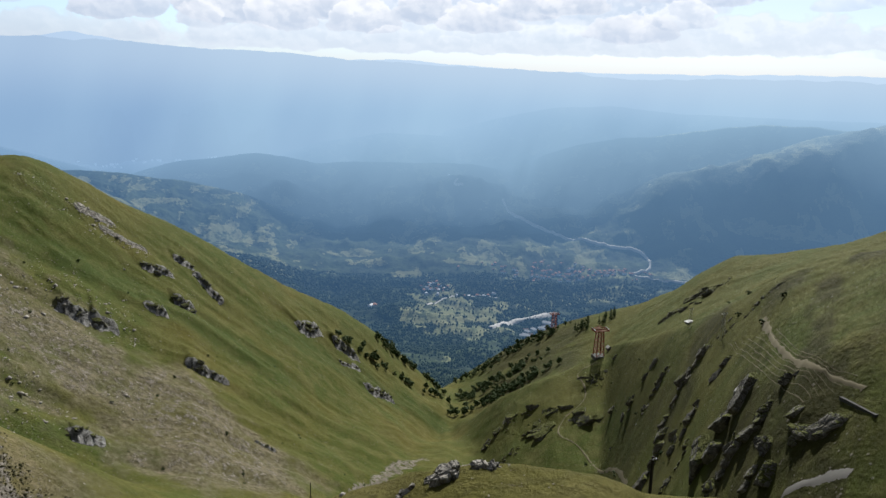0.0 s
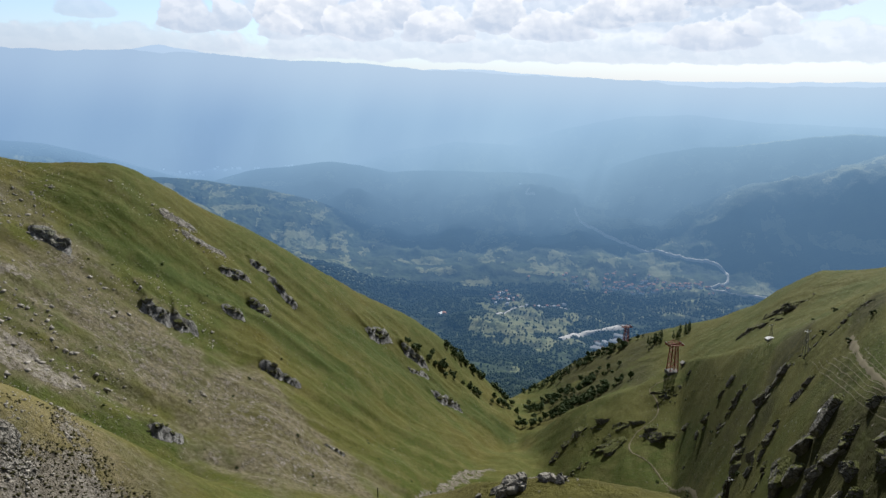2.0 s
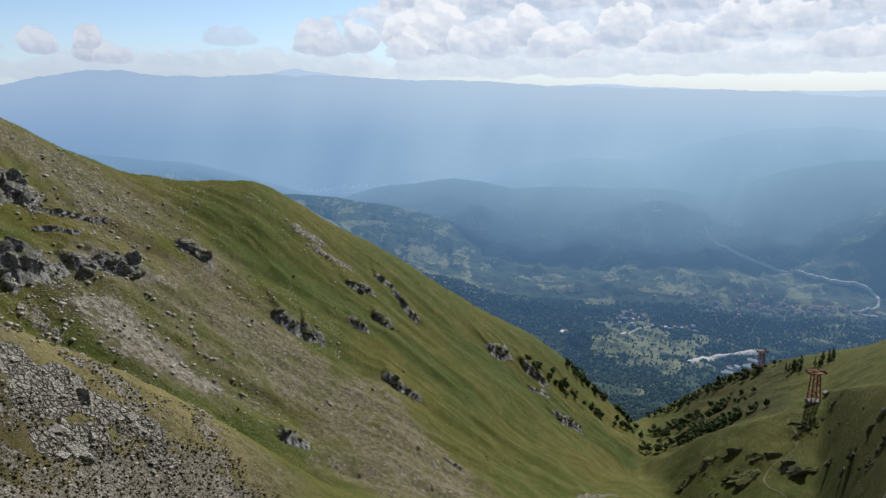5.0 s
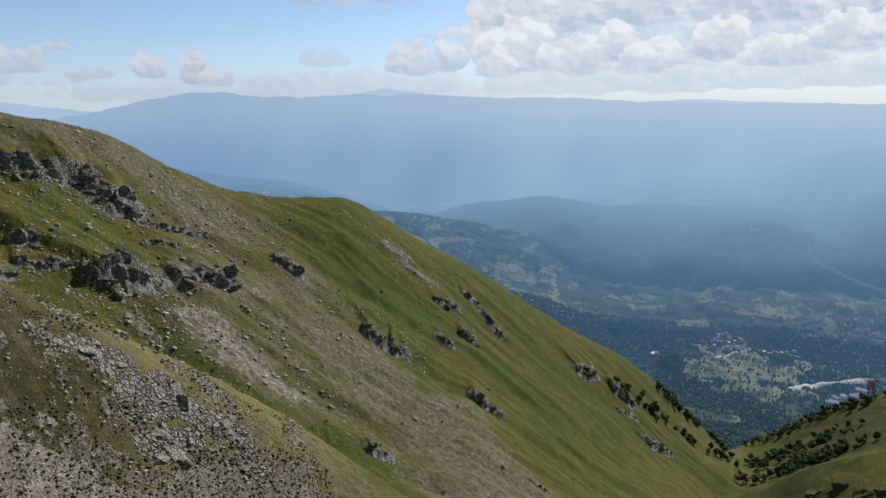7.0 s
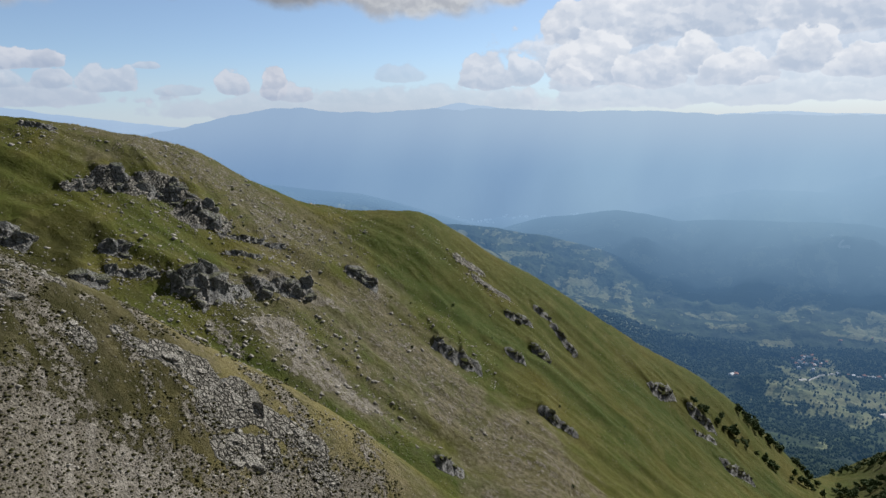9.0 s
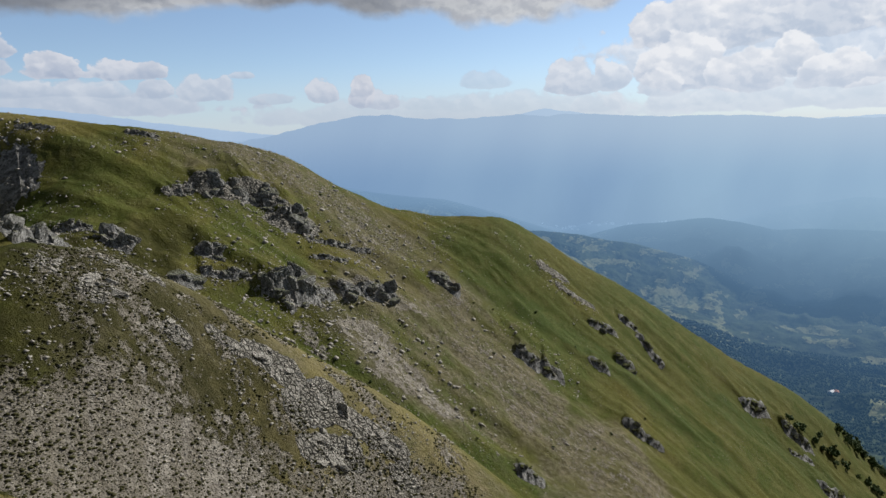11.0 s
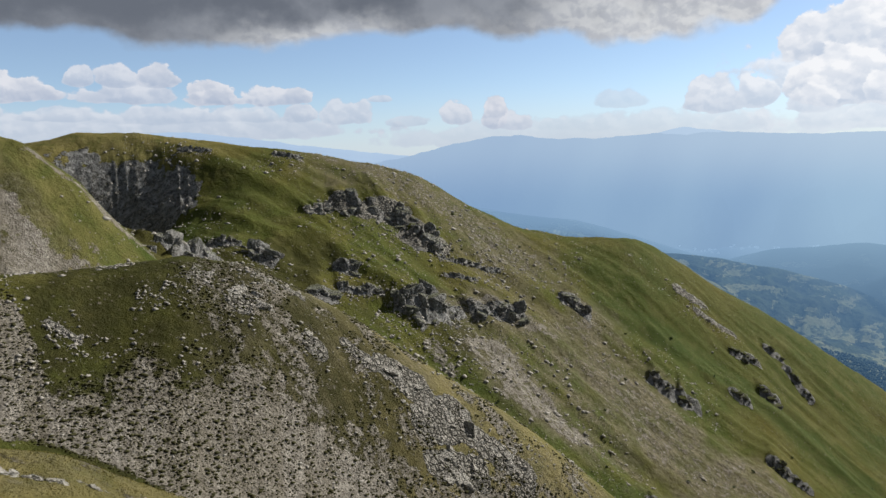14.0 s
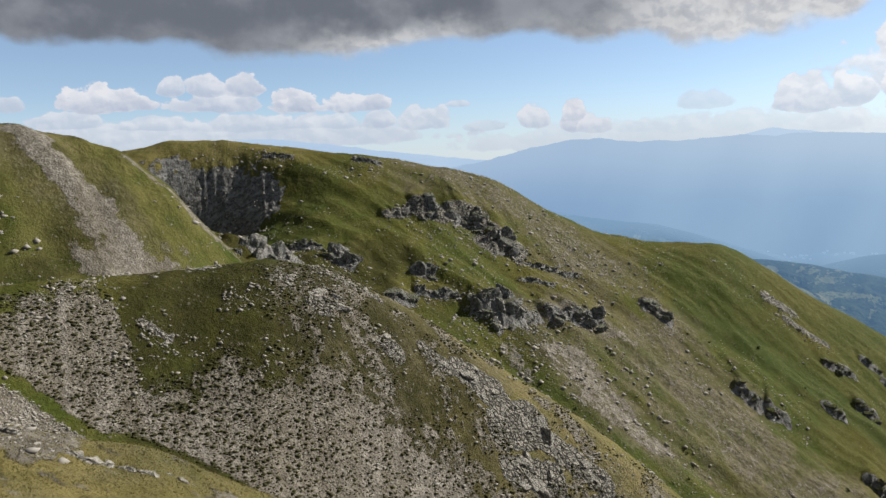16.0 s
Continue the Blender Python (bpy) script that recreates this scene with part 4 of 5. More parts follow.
wooded_ridge("backdrop_ridge_hazy", "faint blue hills beyond the plain", [(-9, -5.4), (-3.8, -4.9), (0.5, -4.65), (4.9, -4.55), (9.3, -5.2), (11.1, -5.6), (15, -7)], 4480, 51, 7.0)
wooded_ridge("backdrop_ridge_sunny", "pale blue hills in sunlit haze", [(-46, -2.6), (-34, -2.6), (-23.6, -2.55), (-17.8, -2.5), (-12.2, -2.1), (-8.2, -2.35), (-3.7, -3.3), (-0.3, -4.2), (4, -6)], 4530, 61, 7.0)
wooded_ridge("backdrop_hill_right", "broad wooded hill above the motorway",
             [(-46, -5), (-34, -3.6), (-27, -3.1), (-22.9, -3.1), (-20.7, -3.4), (-18, -3.9), (-13.9, -4.35), (-10.4, -5.0), (-7.6, -5.9), (-4, -8.5)], 4270, 71, 10.0)


# ---- the far mountain ranges across the basin ----
def mountain_range(name, label, crest, distance, seed, rough, clear=1.0, deep=420):
    """A long range: crest as (bearing, rise in degrees), its foot deep metres nearer."""
    a = np.arange(-60, 92, 0.1)
    top = along([(b, distance, e) for b, e in crest], a, 1.0)[1]
    z_top = EYE + distance * np.tan(np.radians(top)) + rough * (0.8 * fractal(a / 4.5, 0 * a + seed, 6, seed, 0.5) + 0.55 * fractal(a / 1.1, 0 * a + seed + 3, 5, seed + 8, 0.55))
    foot = EYE + (distance - deep) * math.tan(radians(-11.0 if deep > 200 else -7.5))
    t = np.linspace(0, 1, 60)[:, None]
    rr = distance - deep + deep * t + 0 * a
    aa = a + 0 * t
    xx, yy = polar(aa, rr)
    zz = foot + (z_top - foot) * (0.35 * t + 0.65 * t**1.6)
    zz = zz + (48 if deep > 200 else 14) * np.sin(np.pi * t) * ridged(aa / 3.2 + 0.5 * t, 1.4 * t + 0 * aa, 5, seed + 3)
    back = [np.concatenate([v, w]) for v, w in ((xx, xx[-1:] * 1.012), (yy, yy[-1:] * 1.012), (zz, zz[-1:] * 0 - 500))]
    me = sheet(name, *back)
    me.materials.append(range_material(name, clear))
    return tagged(new(name, me), label, "mountains", kind="structure")


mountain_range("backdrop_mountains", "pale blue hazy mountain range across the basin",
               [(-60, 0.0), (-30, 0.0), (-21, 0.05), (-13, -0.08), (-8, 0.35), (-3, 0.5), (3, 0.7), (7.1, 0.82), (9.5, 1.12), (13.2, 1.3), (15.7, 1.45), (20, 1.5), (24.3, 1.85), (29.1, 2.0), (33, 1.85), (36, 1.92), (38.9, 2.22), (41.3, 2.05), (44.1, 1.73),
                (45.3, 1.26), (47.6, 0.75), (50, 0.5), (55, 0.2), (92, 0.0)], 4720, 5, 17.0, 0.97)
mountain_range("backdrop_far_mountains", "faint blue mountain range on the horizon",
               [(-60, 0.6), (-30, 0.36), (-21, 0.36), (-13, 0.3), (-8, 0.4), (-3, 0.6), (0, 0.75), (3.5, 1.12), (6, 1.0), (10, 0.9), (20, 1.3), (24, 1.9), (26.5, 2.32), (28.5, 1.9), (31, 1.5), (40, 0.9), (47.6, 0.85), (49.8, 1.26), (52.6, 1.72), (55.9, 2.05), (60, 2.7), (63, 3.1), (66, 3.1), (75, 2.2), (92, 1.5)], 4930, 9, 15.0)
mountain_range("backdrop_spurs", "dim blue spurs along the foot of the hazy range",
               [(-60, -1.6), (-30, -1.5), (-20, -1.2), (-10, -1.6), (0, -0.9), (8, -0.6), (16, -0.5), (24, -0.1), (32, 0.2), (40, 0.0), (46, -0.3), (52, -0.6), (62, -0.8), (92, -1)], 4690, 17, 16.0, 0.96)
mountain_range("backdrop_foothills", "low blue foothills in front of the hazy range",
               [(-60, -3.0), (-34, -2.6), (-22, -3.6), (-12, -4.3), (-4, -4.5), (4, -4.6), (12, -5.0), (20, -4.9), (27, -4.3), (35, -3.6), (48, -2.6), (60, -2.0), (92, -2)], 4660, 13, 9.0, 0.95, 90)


# ---- materials of the things ----
def limestone(name, dark, light, scale=1.0, turf=0.0):
    m, t, bsdf = material(name)
    p = place(t)
    info = t.nodes.new("ShaderNodeObjectInfo")
    n1, n2 = noise_at(t, p, 0.35 * scale, 8, 0.7), noise_at(t, p, 1.7 * scale, 6, 0.7)
    col = mix(t, ease(t, n1, 0.32, 0.68), dark, light)
    col = mix(t, ease(t, n2, 0.5, 0.75, 0.0, 0.6), col, rgb(0.05, 0.05, 0.04))
    cracks = voronoi_at(t, vec(t, "ADD", p, vec(t, "SCALE", noise_at(t, p, 0.8 * scale, 3, 0.5, out=1), 0.8)), 0.55 * scale, "DISTANCE_TO_EDGE")
    col = mix(t, ease(t, cracks, 0.0, 0.10, 0.75, 0.0), col, rgb(0.03, 0.028, 0.025))
    col = mix(t, calc(t, "MULTIPLY", info.outputs["Random"], 0.4), col, rgb(0.16, 0.15, 0.13))
    if turf:
        ns = t.nodes.new("ShaderNodeSeparateXYZ")
        t.links.new(t.nodes.new("ShaderNodeNewGeometry").outputs["True Normal"], ns.inputs[0])
        cap = ease(t, calc(t, "ADD", ns.outputs[2], calc(t, "MULTIPLY", calc(t, "SUBTRACT", n1, 0.5), 0.9)), 0.62, 0.80, 0.0, turf)
        col = mix(t, cap, col, mix(t, n2, rgb(0.034, 0.042, 0.008), rgb(0.070, 0.072, 0.013)))
    put(t, col, bsdf.inputs["Base Color"])
    bump(t, bsdf, calc(t, "ADD", n2, calc(t, "MULTIPLY", ease(t, cracks, 0.0, 0.12), 0.7)), 0.9, 0.6 / scale)
    return m


def plain(name, colour, rough=0.8, metal=0.0, grain_scale=1.0, spread=0.25, air=None):
    m, t, bsdf = material(name)
    p = place(t)
    dark = tuple(c * (1 - spread) for c in colour[:3]) + (1.0,)
    put(t, mix(t, noise_at(t, p, grain_scale, 6, 0.65), dark, colour), bsdf.inputs["Base Color"])
    bsdf.inputs["Roughness"].default_value, bsdf.inputs["Metallic"].default_value = rough, metal
    # far things get the haze painted into their material
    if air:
        painted_haze(t, bsdf, p)
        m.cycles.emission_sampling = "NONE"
    return m


CRAG = limestone("weathered_limestone", rgb(0.066, 0.065, 0.062), rgb(0.245, 0.240, 0.228), 1.0, 0.5)
MOSSY = limestone("mossy_limestone", rgb(0.045, 0.044, 0.037), rgb(0.15, 0.142, 0.122), 1.0, 0.95)
PALE = limestone("pale_limestone", rgb(0.135, 0.126, 0.110), rgb(0.33, 0.31, 0.272), 1.6)
STONE = plain("loose_limestone", rgb(0.27, 0.25, 0.22), 0.9, 0.0, 0.6, 0.5)
TUSSOCK = plain("dry_tussock_grass", rgb(0.044, 0.042, 0.018), 0.95, 0.0, 0.9, 0.55)
STRAW = plain("straw_grass", rgb(0.20, 0.17, 0.055), 0.9, 0.0, 0.5, 0.55)
LEAF = plain("dark_foliage", rgb(0.046, 0.070, 0.022), 0.8, 0.0, 0.3, 0.5)
JUNIPER = plain("juniper_foliage", rgb(0.032, 0.048, 0.018), 0.85, 0.0, 1.5, 0.5)
BARK = plain("bark", rgb(0.07, 0.05, 0.035), 0.95, 0.0, 2.0, 0.5)
PYLON_RED = plain("red_oxide_paint", rgb(0.21, 0.044, 0.029), 0.55, 0.0, 0.7, 0.35)
STEEL = plain("galvanised_steel", rgb(0.32, 0.33, 0.34), 0.45, 0.8, 1.0, 0.3)
CONCRETE = plain("concrete", rgb(0.15, 0.145, 0.135), 0.9, 0.0, 0.8, 0.35)
TIMBER = plain("tarred_timber", rgb(0.022, 0.019, 0.017), 0.85, 0.0, 3.0, 0.4)
PORCELAIN = plain("white_porcelain", rgb(0.42, 0.42, 0.41), 0.3)
EARTH = plain("trodden_earth", rgb(0.115, 0.10, 0.062), 0.95, 0.0, 0.35, 0.4)
GRAVEL = plain("grey_gravel", rgb(0.17, 0.162, 0.148), 0.95, 0.0, 0.8, 0.4)
ASPHALT = plain("pale_concrete_road", rgb(0.46, 0.44, 0.41), 0.9, 0.0, 0.02, 0.15, air=True)
WALLS = [plain("white_render_wall", rgb(0.74, 0.73, 0.70), 0.85, 0, 0.05, 0.1, air=True), plain("cream_render_wall", rgb(0.50, 0.45, 0.36), 0.85, 0, 0.05, 0.15, air=True), plain("stone_wall", rgb(0.33, 0.29, 0.24), 0.9, 0, 0.1, 0.3, air=True)]
ROOFS = [plain("grey_sheet_roof", rgb(0.42, 0.43, 0.45), 0.5, 0, 0.05, 0.2, air=True), plain("clay_tile_roof", rgb(0.30, 0.145, 0.085), 0.85, 0, 0.05, 0.3, air=True), plain("brown_roof", rgb(0.16, 0.11, 0.085), 0.85, 0, 0.05, 0.3, air=True)]
PANE = plain("dark_window_pane", rgb(0.03, 0.035, 0.045), 0.15, air=True)
WOODS = plain("basin_woods", rgb(0.040, 0.060, 0.030), 0.9, 0.0, 0.03, 0.55, air=True)


# ---- builders ----
def shaped(name, verts, faces, mat, smooth=False):
    me = bpy.data.meshes.new(name)
    me.from_pydata([tuple(v) for v in verts], [], [tuple(f) for f in faces])
    me.materials.append(mat)
    if smooth:
        me.polygons.foreach_set("use_smooth", np.full(len(me.polygons), True))
    me.update()
    return me


def from_bm(name, bm, mat, smooth=False):
    me = bpy.data.meshes.new(name)
    bm.to_mesh(me)
    bm.free()
    me.materials.append(mat)
    if smooth:
        me.polygons.foreach_set("use_smooth", np.full(len(me.polygons), True))
    return me


def part(name, me, parent, m=None, label=""):
    ob = new(name, me)
    ob.parent = parent
    if m is not None:
        ob.matrix_basis = m
    return tagged(ob, label)


def ball(level):
    bm = bmesh.new()
    bmesh.ops.create_icosphere(bm, subdivisions=level, radius=1)
    v = np.array([p.co[:] for p in bm.verts])
    f = [[p.index for p in q.verts] for q in bm.faces]
    bm.free()
    return v, f


def boulder(seed, level, mat):
    """A block of limestone: a rounded polyhedron with ledges, cracks and a broken top."""
    rng = np.random.default_rng(seed)
    v, f = ball(level)
    n = rng.normal(size=(11, 3)) * (1, 1, 0.45)
    n[0] = (rng.normal() * 0.25, rng.normal() * 0.25, 1)
    n /= np.linalg.norm(n, axis=1)[:, None]
    d = rng.uniform(0.5, 0.8, 11)
    cut = d[None] / np.maximum(v @ n.T, 0.12)
    r = np.minimum(cut.min(1), 1.15)
    rough = np.array([noise.fractal(Vector(p) * 2.1 + Vector((seed * 3.1, 0, 0)), 1.0, 2.1, 5) for p in v])
    ledge = np.array([noise.noise(Vector((p[0] * 4.5, p[1] * 4.5, p[2] * 0.9 + seed))) for p in v])
    r = r * (1 + 0.09 * rough + 0.10 * ledge)
    return shaped("boulder", v * r[:, None], f, mat)


FAR_BLOCKS = [boulder(s, 4, CRAG) for s in range(8)]
MOSSY_BLOCKS = [boulder(60 + s, 4, MOSSY) for s in range(8)]
NEAR_BLOCKS = [boulder(20 + s, 5, PALE) for s in range(6)]
GREY_BLOCKS = [boulder(40 + s, 4, PALE) for s in range(5)]


def outcrop(x0, y0, x1, y1, h, blocks, label, rng, spread=0.45, low=0.36, high=0.8, tall=1.0, group="rock outcrops", most=22, sink=0.0, lean=0.4):
    """Blocks that break through the turf along a line, the long way of each along it."""
    length, way = math.hypot(x1 - x0, y1 - y0), math.atan2(y1 - y0, x1 - x0)
    n = int(min(most, max(most // 4, round(most * 0.1 * length / h) + 4)))
    cx, cy = (x0 + x1) / 2, (y0 + y1) / 2
    root = tagged(new("rock_outcrop"), label, "rock", group)
    cz = float(land(cx, cy)[0])
    root.location = (cx, cy, cz)
    t = (np.arange(n) + rng.uniform(0, 1, n)) / n
    s = h * rng.uniform(low, high, n) * (1 - 0.5 * np.abs(2 * t - 1) ** 3)
    bx = x0 + (x1 - x0) * t + rng.normal(size=n) * spread * h * 0.55
    by = y0 + (y1 - y0) * t + rng.normal(size=n) * spread * h * 0.55
    bz = land(bx, by)
    gx, gy = (land(bx + 3, by) - land(bx - 3, by)) / 6, (land(bx, by + 3) - land(bx, by - 3)) / 6
    for k in range(n):
        tilt = Vector((0, 0, 1)).rotation_difference(Vector((-lean * gx[k], -lean * gy[k], 1)).normalized())
        m = Matrix.LocRotScale((bx[k] - cx, by[k] - cy, bz[k] - cz - s[k] * rng.uniform(0.1 + sink, 0.45 + sink)), tilt @ Euler((rng.normal() * 0.16, rng.normal() * 0.16, way + rng.normal() * 0.5)).to_quaternion(),
                               (s[k] * rng.uniform(1.1, 2.0), s[k] * rng.uniform(0.8, 1.3), s[k] * tall * rng.uniform(0.9, 1.6)))
        part("boulder", blocks[rng.integers(len(blocks))], root, m)
    return root


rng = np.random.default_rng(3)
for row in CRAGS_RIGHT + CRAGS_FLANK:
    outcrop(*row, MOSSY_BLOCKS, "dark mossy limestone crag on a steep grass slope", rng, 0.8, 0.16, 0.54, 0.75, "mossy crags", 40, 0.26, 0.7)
# darker mossy blocks here: the shade on the ledge faces is put in their colour
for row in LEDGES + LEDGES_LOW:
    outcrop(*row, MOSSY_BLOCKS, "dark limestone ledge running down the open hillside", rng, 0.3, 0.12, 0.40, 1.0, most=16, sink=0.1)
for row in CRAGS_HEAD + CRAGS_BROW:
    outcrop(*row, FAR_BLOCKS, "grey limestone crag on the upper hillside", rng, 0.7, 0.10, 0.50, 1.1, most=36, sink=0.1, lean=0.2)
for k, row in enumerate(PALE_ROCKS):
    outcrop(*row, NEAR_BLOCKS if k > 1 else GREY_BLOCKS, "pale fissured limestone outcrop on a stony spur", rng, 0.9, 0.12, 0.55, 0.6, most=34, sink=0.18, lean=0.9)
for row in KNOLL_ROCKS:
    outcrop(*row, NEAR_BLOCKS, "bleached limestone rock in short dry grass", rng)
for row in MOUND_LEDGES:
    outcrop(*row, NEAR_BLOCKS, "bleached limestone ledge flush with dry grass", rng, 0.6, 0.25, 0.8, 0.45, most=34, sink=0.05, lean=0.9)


def scatter(name, label, category, verts, faces, place_xyz, size, turn, mat, lean=None):
    """Many small shapes joined into one mesh of stuff. verts: variants x points x 3; size: n x 3."""
    n, nv = len(place_xyz), verts.shape[1]
    pick = np.arange(n) % len(verts)
    v = verts[pick] * size[:, None, :]
    c, s = np.cos(turn)[:, None], np.sin(turn)[:, None]
    w = np.stack([v[..., 0] * c - v[..., 1] * s, v[..., 0] * s + v[..., 1] * c, v[..., 2]], -1) + place_xyz[:, None, :]
    f = (np.asarray(faces)[None] + (np.arange(n) * nv)[:, None, None]).reshape(-1, 3)
    me = bpy.data.meshes.new(name)
    me.vertices.add(n * nv)
    me.vertices.foreach_set("co", w.astype(np.float32).ravel())
    me.loops.add(f.size)
    me.loops.foreach_set("vertex_index", f.astype(np.int32).ravel())
    me.polygons.add(len(f))
    me.polygons.foreach_set("loop_start", (np.arange(len(f)) * 3).astype(np.int32))
    me.update(calc_edges=True)
    me.materials.append(mat)
    return tagged(new(name, me), label, category, kind="stuff")


def variants(count, level, jitter, seed, low=-1.0):
    g = np.random.default_rng(seed)
    v, f = ball(level)
    out = []
    for _ in range(count):
        w = v * (1 + jitter * g.uniform(-1, 1, len(v)))[:, None]
        w[:, 2] = np.maximum(w[:, 2], low)
        out.append(w)
    return np.array(out), f


def octahedra(count, jitter, seed):
    g = np.random.default_rng(seed)
    v = np.array([[1, 0, 0], [0, 1, 0], [-1, 0, 0], [0, -1, 0], [0, 0, 1], [0, 0, -1]], float)
    f = [(0, 1, 4), (1, 2, 4), (2, 3, 4), (3, 0, 4), (1, 0, 5), (2, 1, 5), (3, 2, 5), (0, 3, 5)]
    return v[None] * (1 + jitter * g.uniform(-1, 1, (count, 6, 1))) + 0.25 * jitter * g.normal(size=(count, 6, 3)), f


def spots(n, az0, az1, r0, r1, g):
    a = g.uniform(az0, az1, n)
    d = np.sqrt(g.uniform(r0**2, r1**2, n))
    return a, d, *polar(a, d)


# loose stones and tussocks on the scree of the near spur
g = np.random.default_rng(11)
a, d, sx, sy = spots(30000, 26, 86, 100, 275, g)
keep = spur_scree(sx, sy, a, d) > g.uniform(0.1, 0.9, len(a))
sx, sy = sx[keep][:11000], sy[keep][:11000]
k = len(sx)
big = g.pareto(2.6, k).clip(0, 3) * 0.14 + 0.12
vv, ff = octahedra(9, 0.45, 1)
scatter("scree_stones", "loose pale limestone rubble on a steep slope", "stones", vv, ff, np.stack([sx, sy, land(sx, sy) + 0.05 * big], -1), np.stack([big * g.uniform(0.8, 1.5, k), big, big * g.uniform(0.5, 0.9, k)], -1), g.uniform(0, 6.3, k), STONE)
rows_a, rows_d = np.meshgrid(np.arange(27, 86, 0.235), np.arange(112, 268, 0.82))
a, d = (rows_a + g.uniform(-0.2, 0.2, rows_a.shape)).ravel(), (rows_d + g.uniform(-0.6, 0.6, rows_a.shape)).ravel()
sx, sy = polar(a, d)
keep = ((a < 77) | (d > np.interp(a, [77, 78.25, 81.5, 86], [184, 187, 197, 204]))) & (spur_scree(sx, sy, a, d) > 0.25) & (g.uniform(0, 1, len(a)) < 1.05 + 0.7 * fractal(a * 1.3 + 0.02 * d, d / 45, 4, 171) + 0.45 * fractal(sx / 9, sy / 9, 3, 7) + 0.75 * ridged(a / 0.85 + 0.012 * d + 0.5 * grain(a / 3, d / 20, 3), d / 90, 2, 19))
sx, sy, a = sx[keep], sy[keep], a[keep]
k = len(sx)
vv, ff = octahedra(9, 0.3, 2)
size = g.pareto(2.2, k).clip(0, 2.2) * 0.27 + 0.22
scatter("tussocks", "dark dry grass tussocks in rows on the scree", "grass", vv, ff, np.stack([sx, sy, land(sx, sy) + 0.04], -1), np.stack([size * 1.25, size * 0.9, size * 0.5], -1), np.radians(a) + g.normal(0, 0.35, k), TUSSOCK)
fan_a = g.uniform(76.5, 88, 5200)
fan_d = np.interp(fan_a, [77, 78.25, 81.5, 86], [182, 185, 195, 202]) - 30 * g.uniform(0, 1, 5200)
sx, sy = polar(fan_a, fan_d)
big = g.pareto(2.6, 5200).clip(0, 3) * 0.16 + 0.14
vv, ff = octahedra(9, 0.45, 5)
scatter("rubble_fan", "white limestone rubble fan at the foot of the spur", "stones", vv, ff, np.stack([sx, sy, land(sx, sy) + 0.05], -1), np.stack([big * g.uniform(0.8, 1.5, 5200), big, big * g.uniform(0.5, 0.9, 5200)], -1), g.uniform(0, 6.3, 5200), STONE)
# stones in clusters on the turf of the spur and about the crags
a, d, sx, sy = spots(26000, 34, 86, 196, 275, g)
keep = fractal(sx / 11, sy / 11, 4, 23) + 0.3 * fractal(sx / 40, sy / 40, 3, 29) > g.uniform(0.05, 0.8, len(a))
cx, cy = [sx[keep]], [sy[keep]]
for x0, y0, x1, y1, h in CRAGS_HEAD + CRAGS_BROW + PALE_ROCKS:
    n = int(60 + 14 * h)
    t = g.uniform(-0.1, 1.1, n)
    down = g.exponential(1.6, n) * h
    dist = math.hypot(x0, y0)
    cx.append(x0 + (x1 - x0) * t - down * x0 / dist * 0.7 + g.normal(0, 0.9 * h, n))
    cy.append(y0 + (y1 - y0) * t - down * y0 / dist * 0.7 + g.normal(0, 0.9 * h, n))
sx, sy = np.concatenate(cx), np.concatenate(cy)
k = len(sx)
big = (g.pareto(2.0, k).clip(0, 3.2) * 0.2 + 0.12) * np.where(np.hypot(sx, sy) > 280, 1.5, 1.0)
vv, ff = octahedra(11, 0.45, 3)
scatter("turf_stones", "pale stones scattered in the turf below the crags", "stones", vv, ff, np.stack([sx, sy, land(sx, sy) + 0.1 * big], -1), np.stack([big * g.uniform(0.8, 1.7, k), big, big * g.uniform(0.5, 0.9, k)], -1), g.uniform(0, 6.3, k), STONE)
# scattered stones on the hillsides
a, d, sx, sy = spots(26000, 24, 86, 285, 600, g)
keep = fractal(sx / 40, sy / 40, 4, 17) + 0.5 * (band(sx, sy, STONY_UP, 60) + band(sx, sy, BARE3, 50) + band(sx, sy, BARE4, 60)) > g.uniform(0.0, 0.7, len(a))
sx, sy = sx[keep], sy[keep]
k = len(sx)
big = g.pareto(2.4, k).clip(0, 4) * 0.34 + 0.24
vv, ff = octahedra(9, 0.4, 4)
scatter("hillside_stones", "grey stones lying about the upper pasture", "stones", vv, ff, np.stack([sx, sy, land(sx, sy)], -1), np.stack([big * 1.3, big, big * 0.7], -1), g.uniform(0, 6.3, k), STONE)


# stones and grass tufts on the near crest
for az0, az1, r0, r1, count in ((60, 88, 24, 46, 2600), (-20, 11, 34, 62, 700)):
    a, d, sx, sy = spots(count, az0, az1, r0, r1, g)
    keep = fractal(sx / 5, sy / 5, 4, 131) > g.uniform(-0.1, 0.6, count)
    sx, sy = sx[keep], sy[keep]
    k = len(sx)
    big = g.pareto(2.0, k).clip(0, 5) * 0.05 + 0.03
    vv, ff = variants(9, 1, 0.35, 8)
    scatter("crest_stones", "bleached stones lying in short dry grass", "stones", vv, ff, np.stack([sx, sy, land(sx, sy)], -1), np.stack([big * 1.5, big, big * 0.6], -1), g.uniform(0, 6.3, k), STONE)
    a, d, sx, sy = spots(count * 7, az0, az1, r0, r1, g)
    k = len(sx)
    fan = np.array([[-0.5, 0, 0], [-0.25, 0.1, 0], [-0.7, 0.3, 1], [-0.15, -0.1, 0], [0.15, 0.1, 0], [0.1, -0.3, 1.2], [0.25, 0, 0], [0.5, 0.05, 0], [0.75, 0.2, 0.9]])
    tall = g.uniform(0.03, 0.10, k)
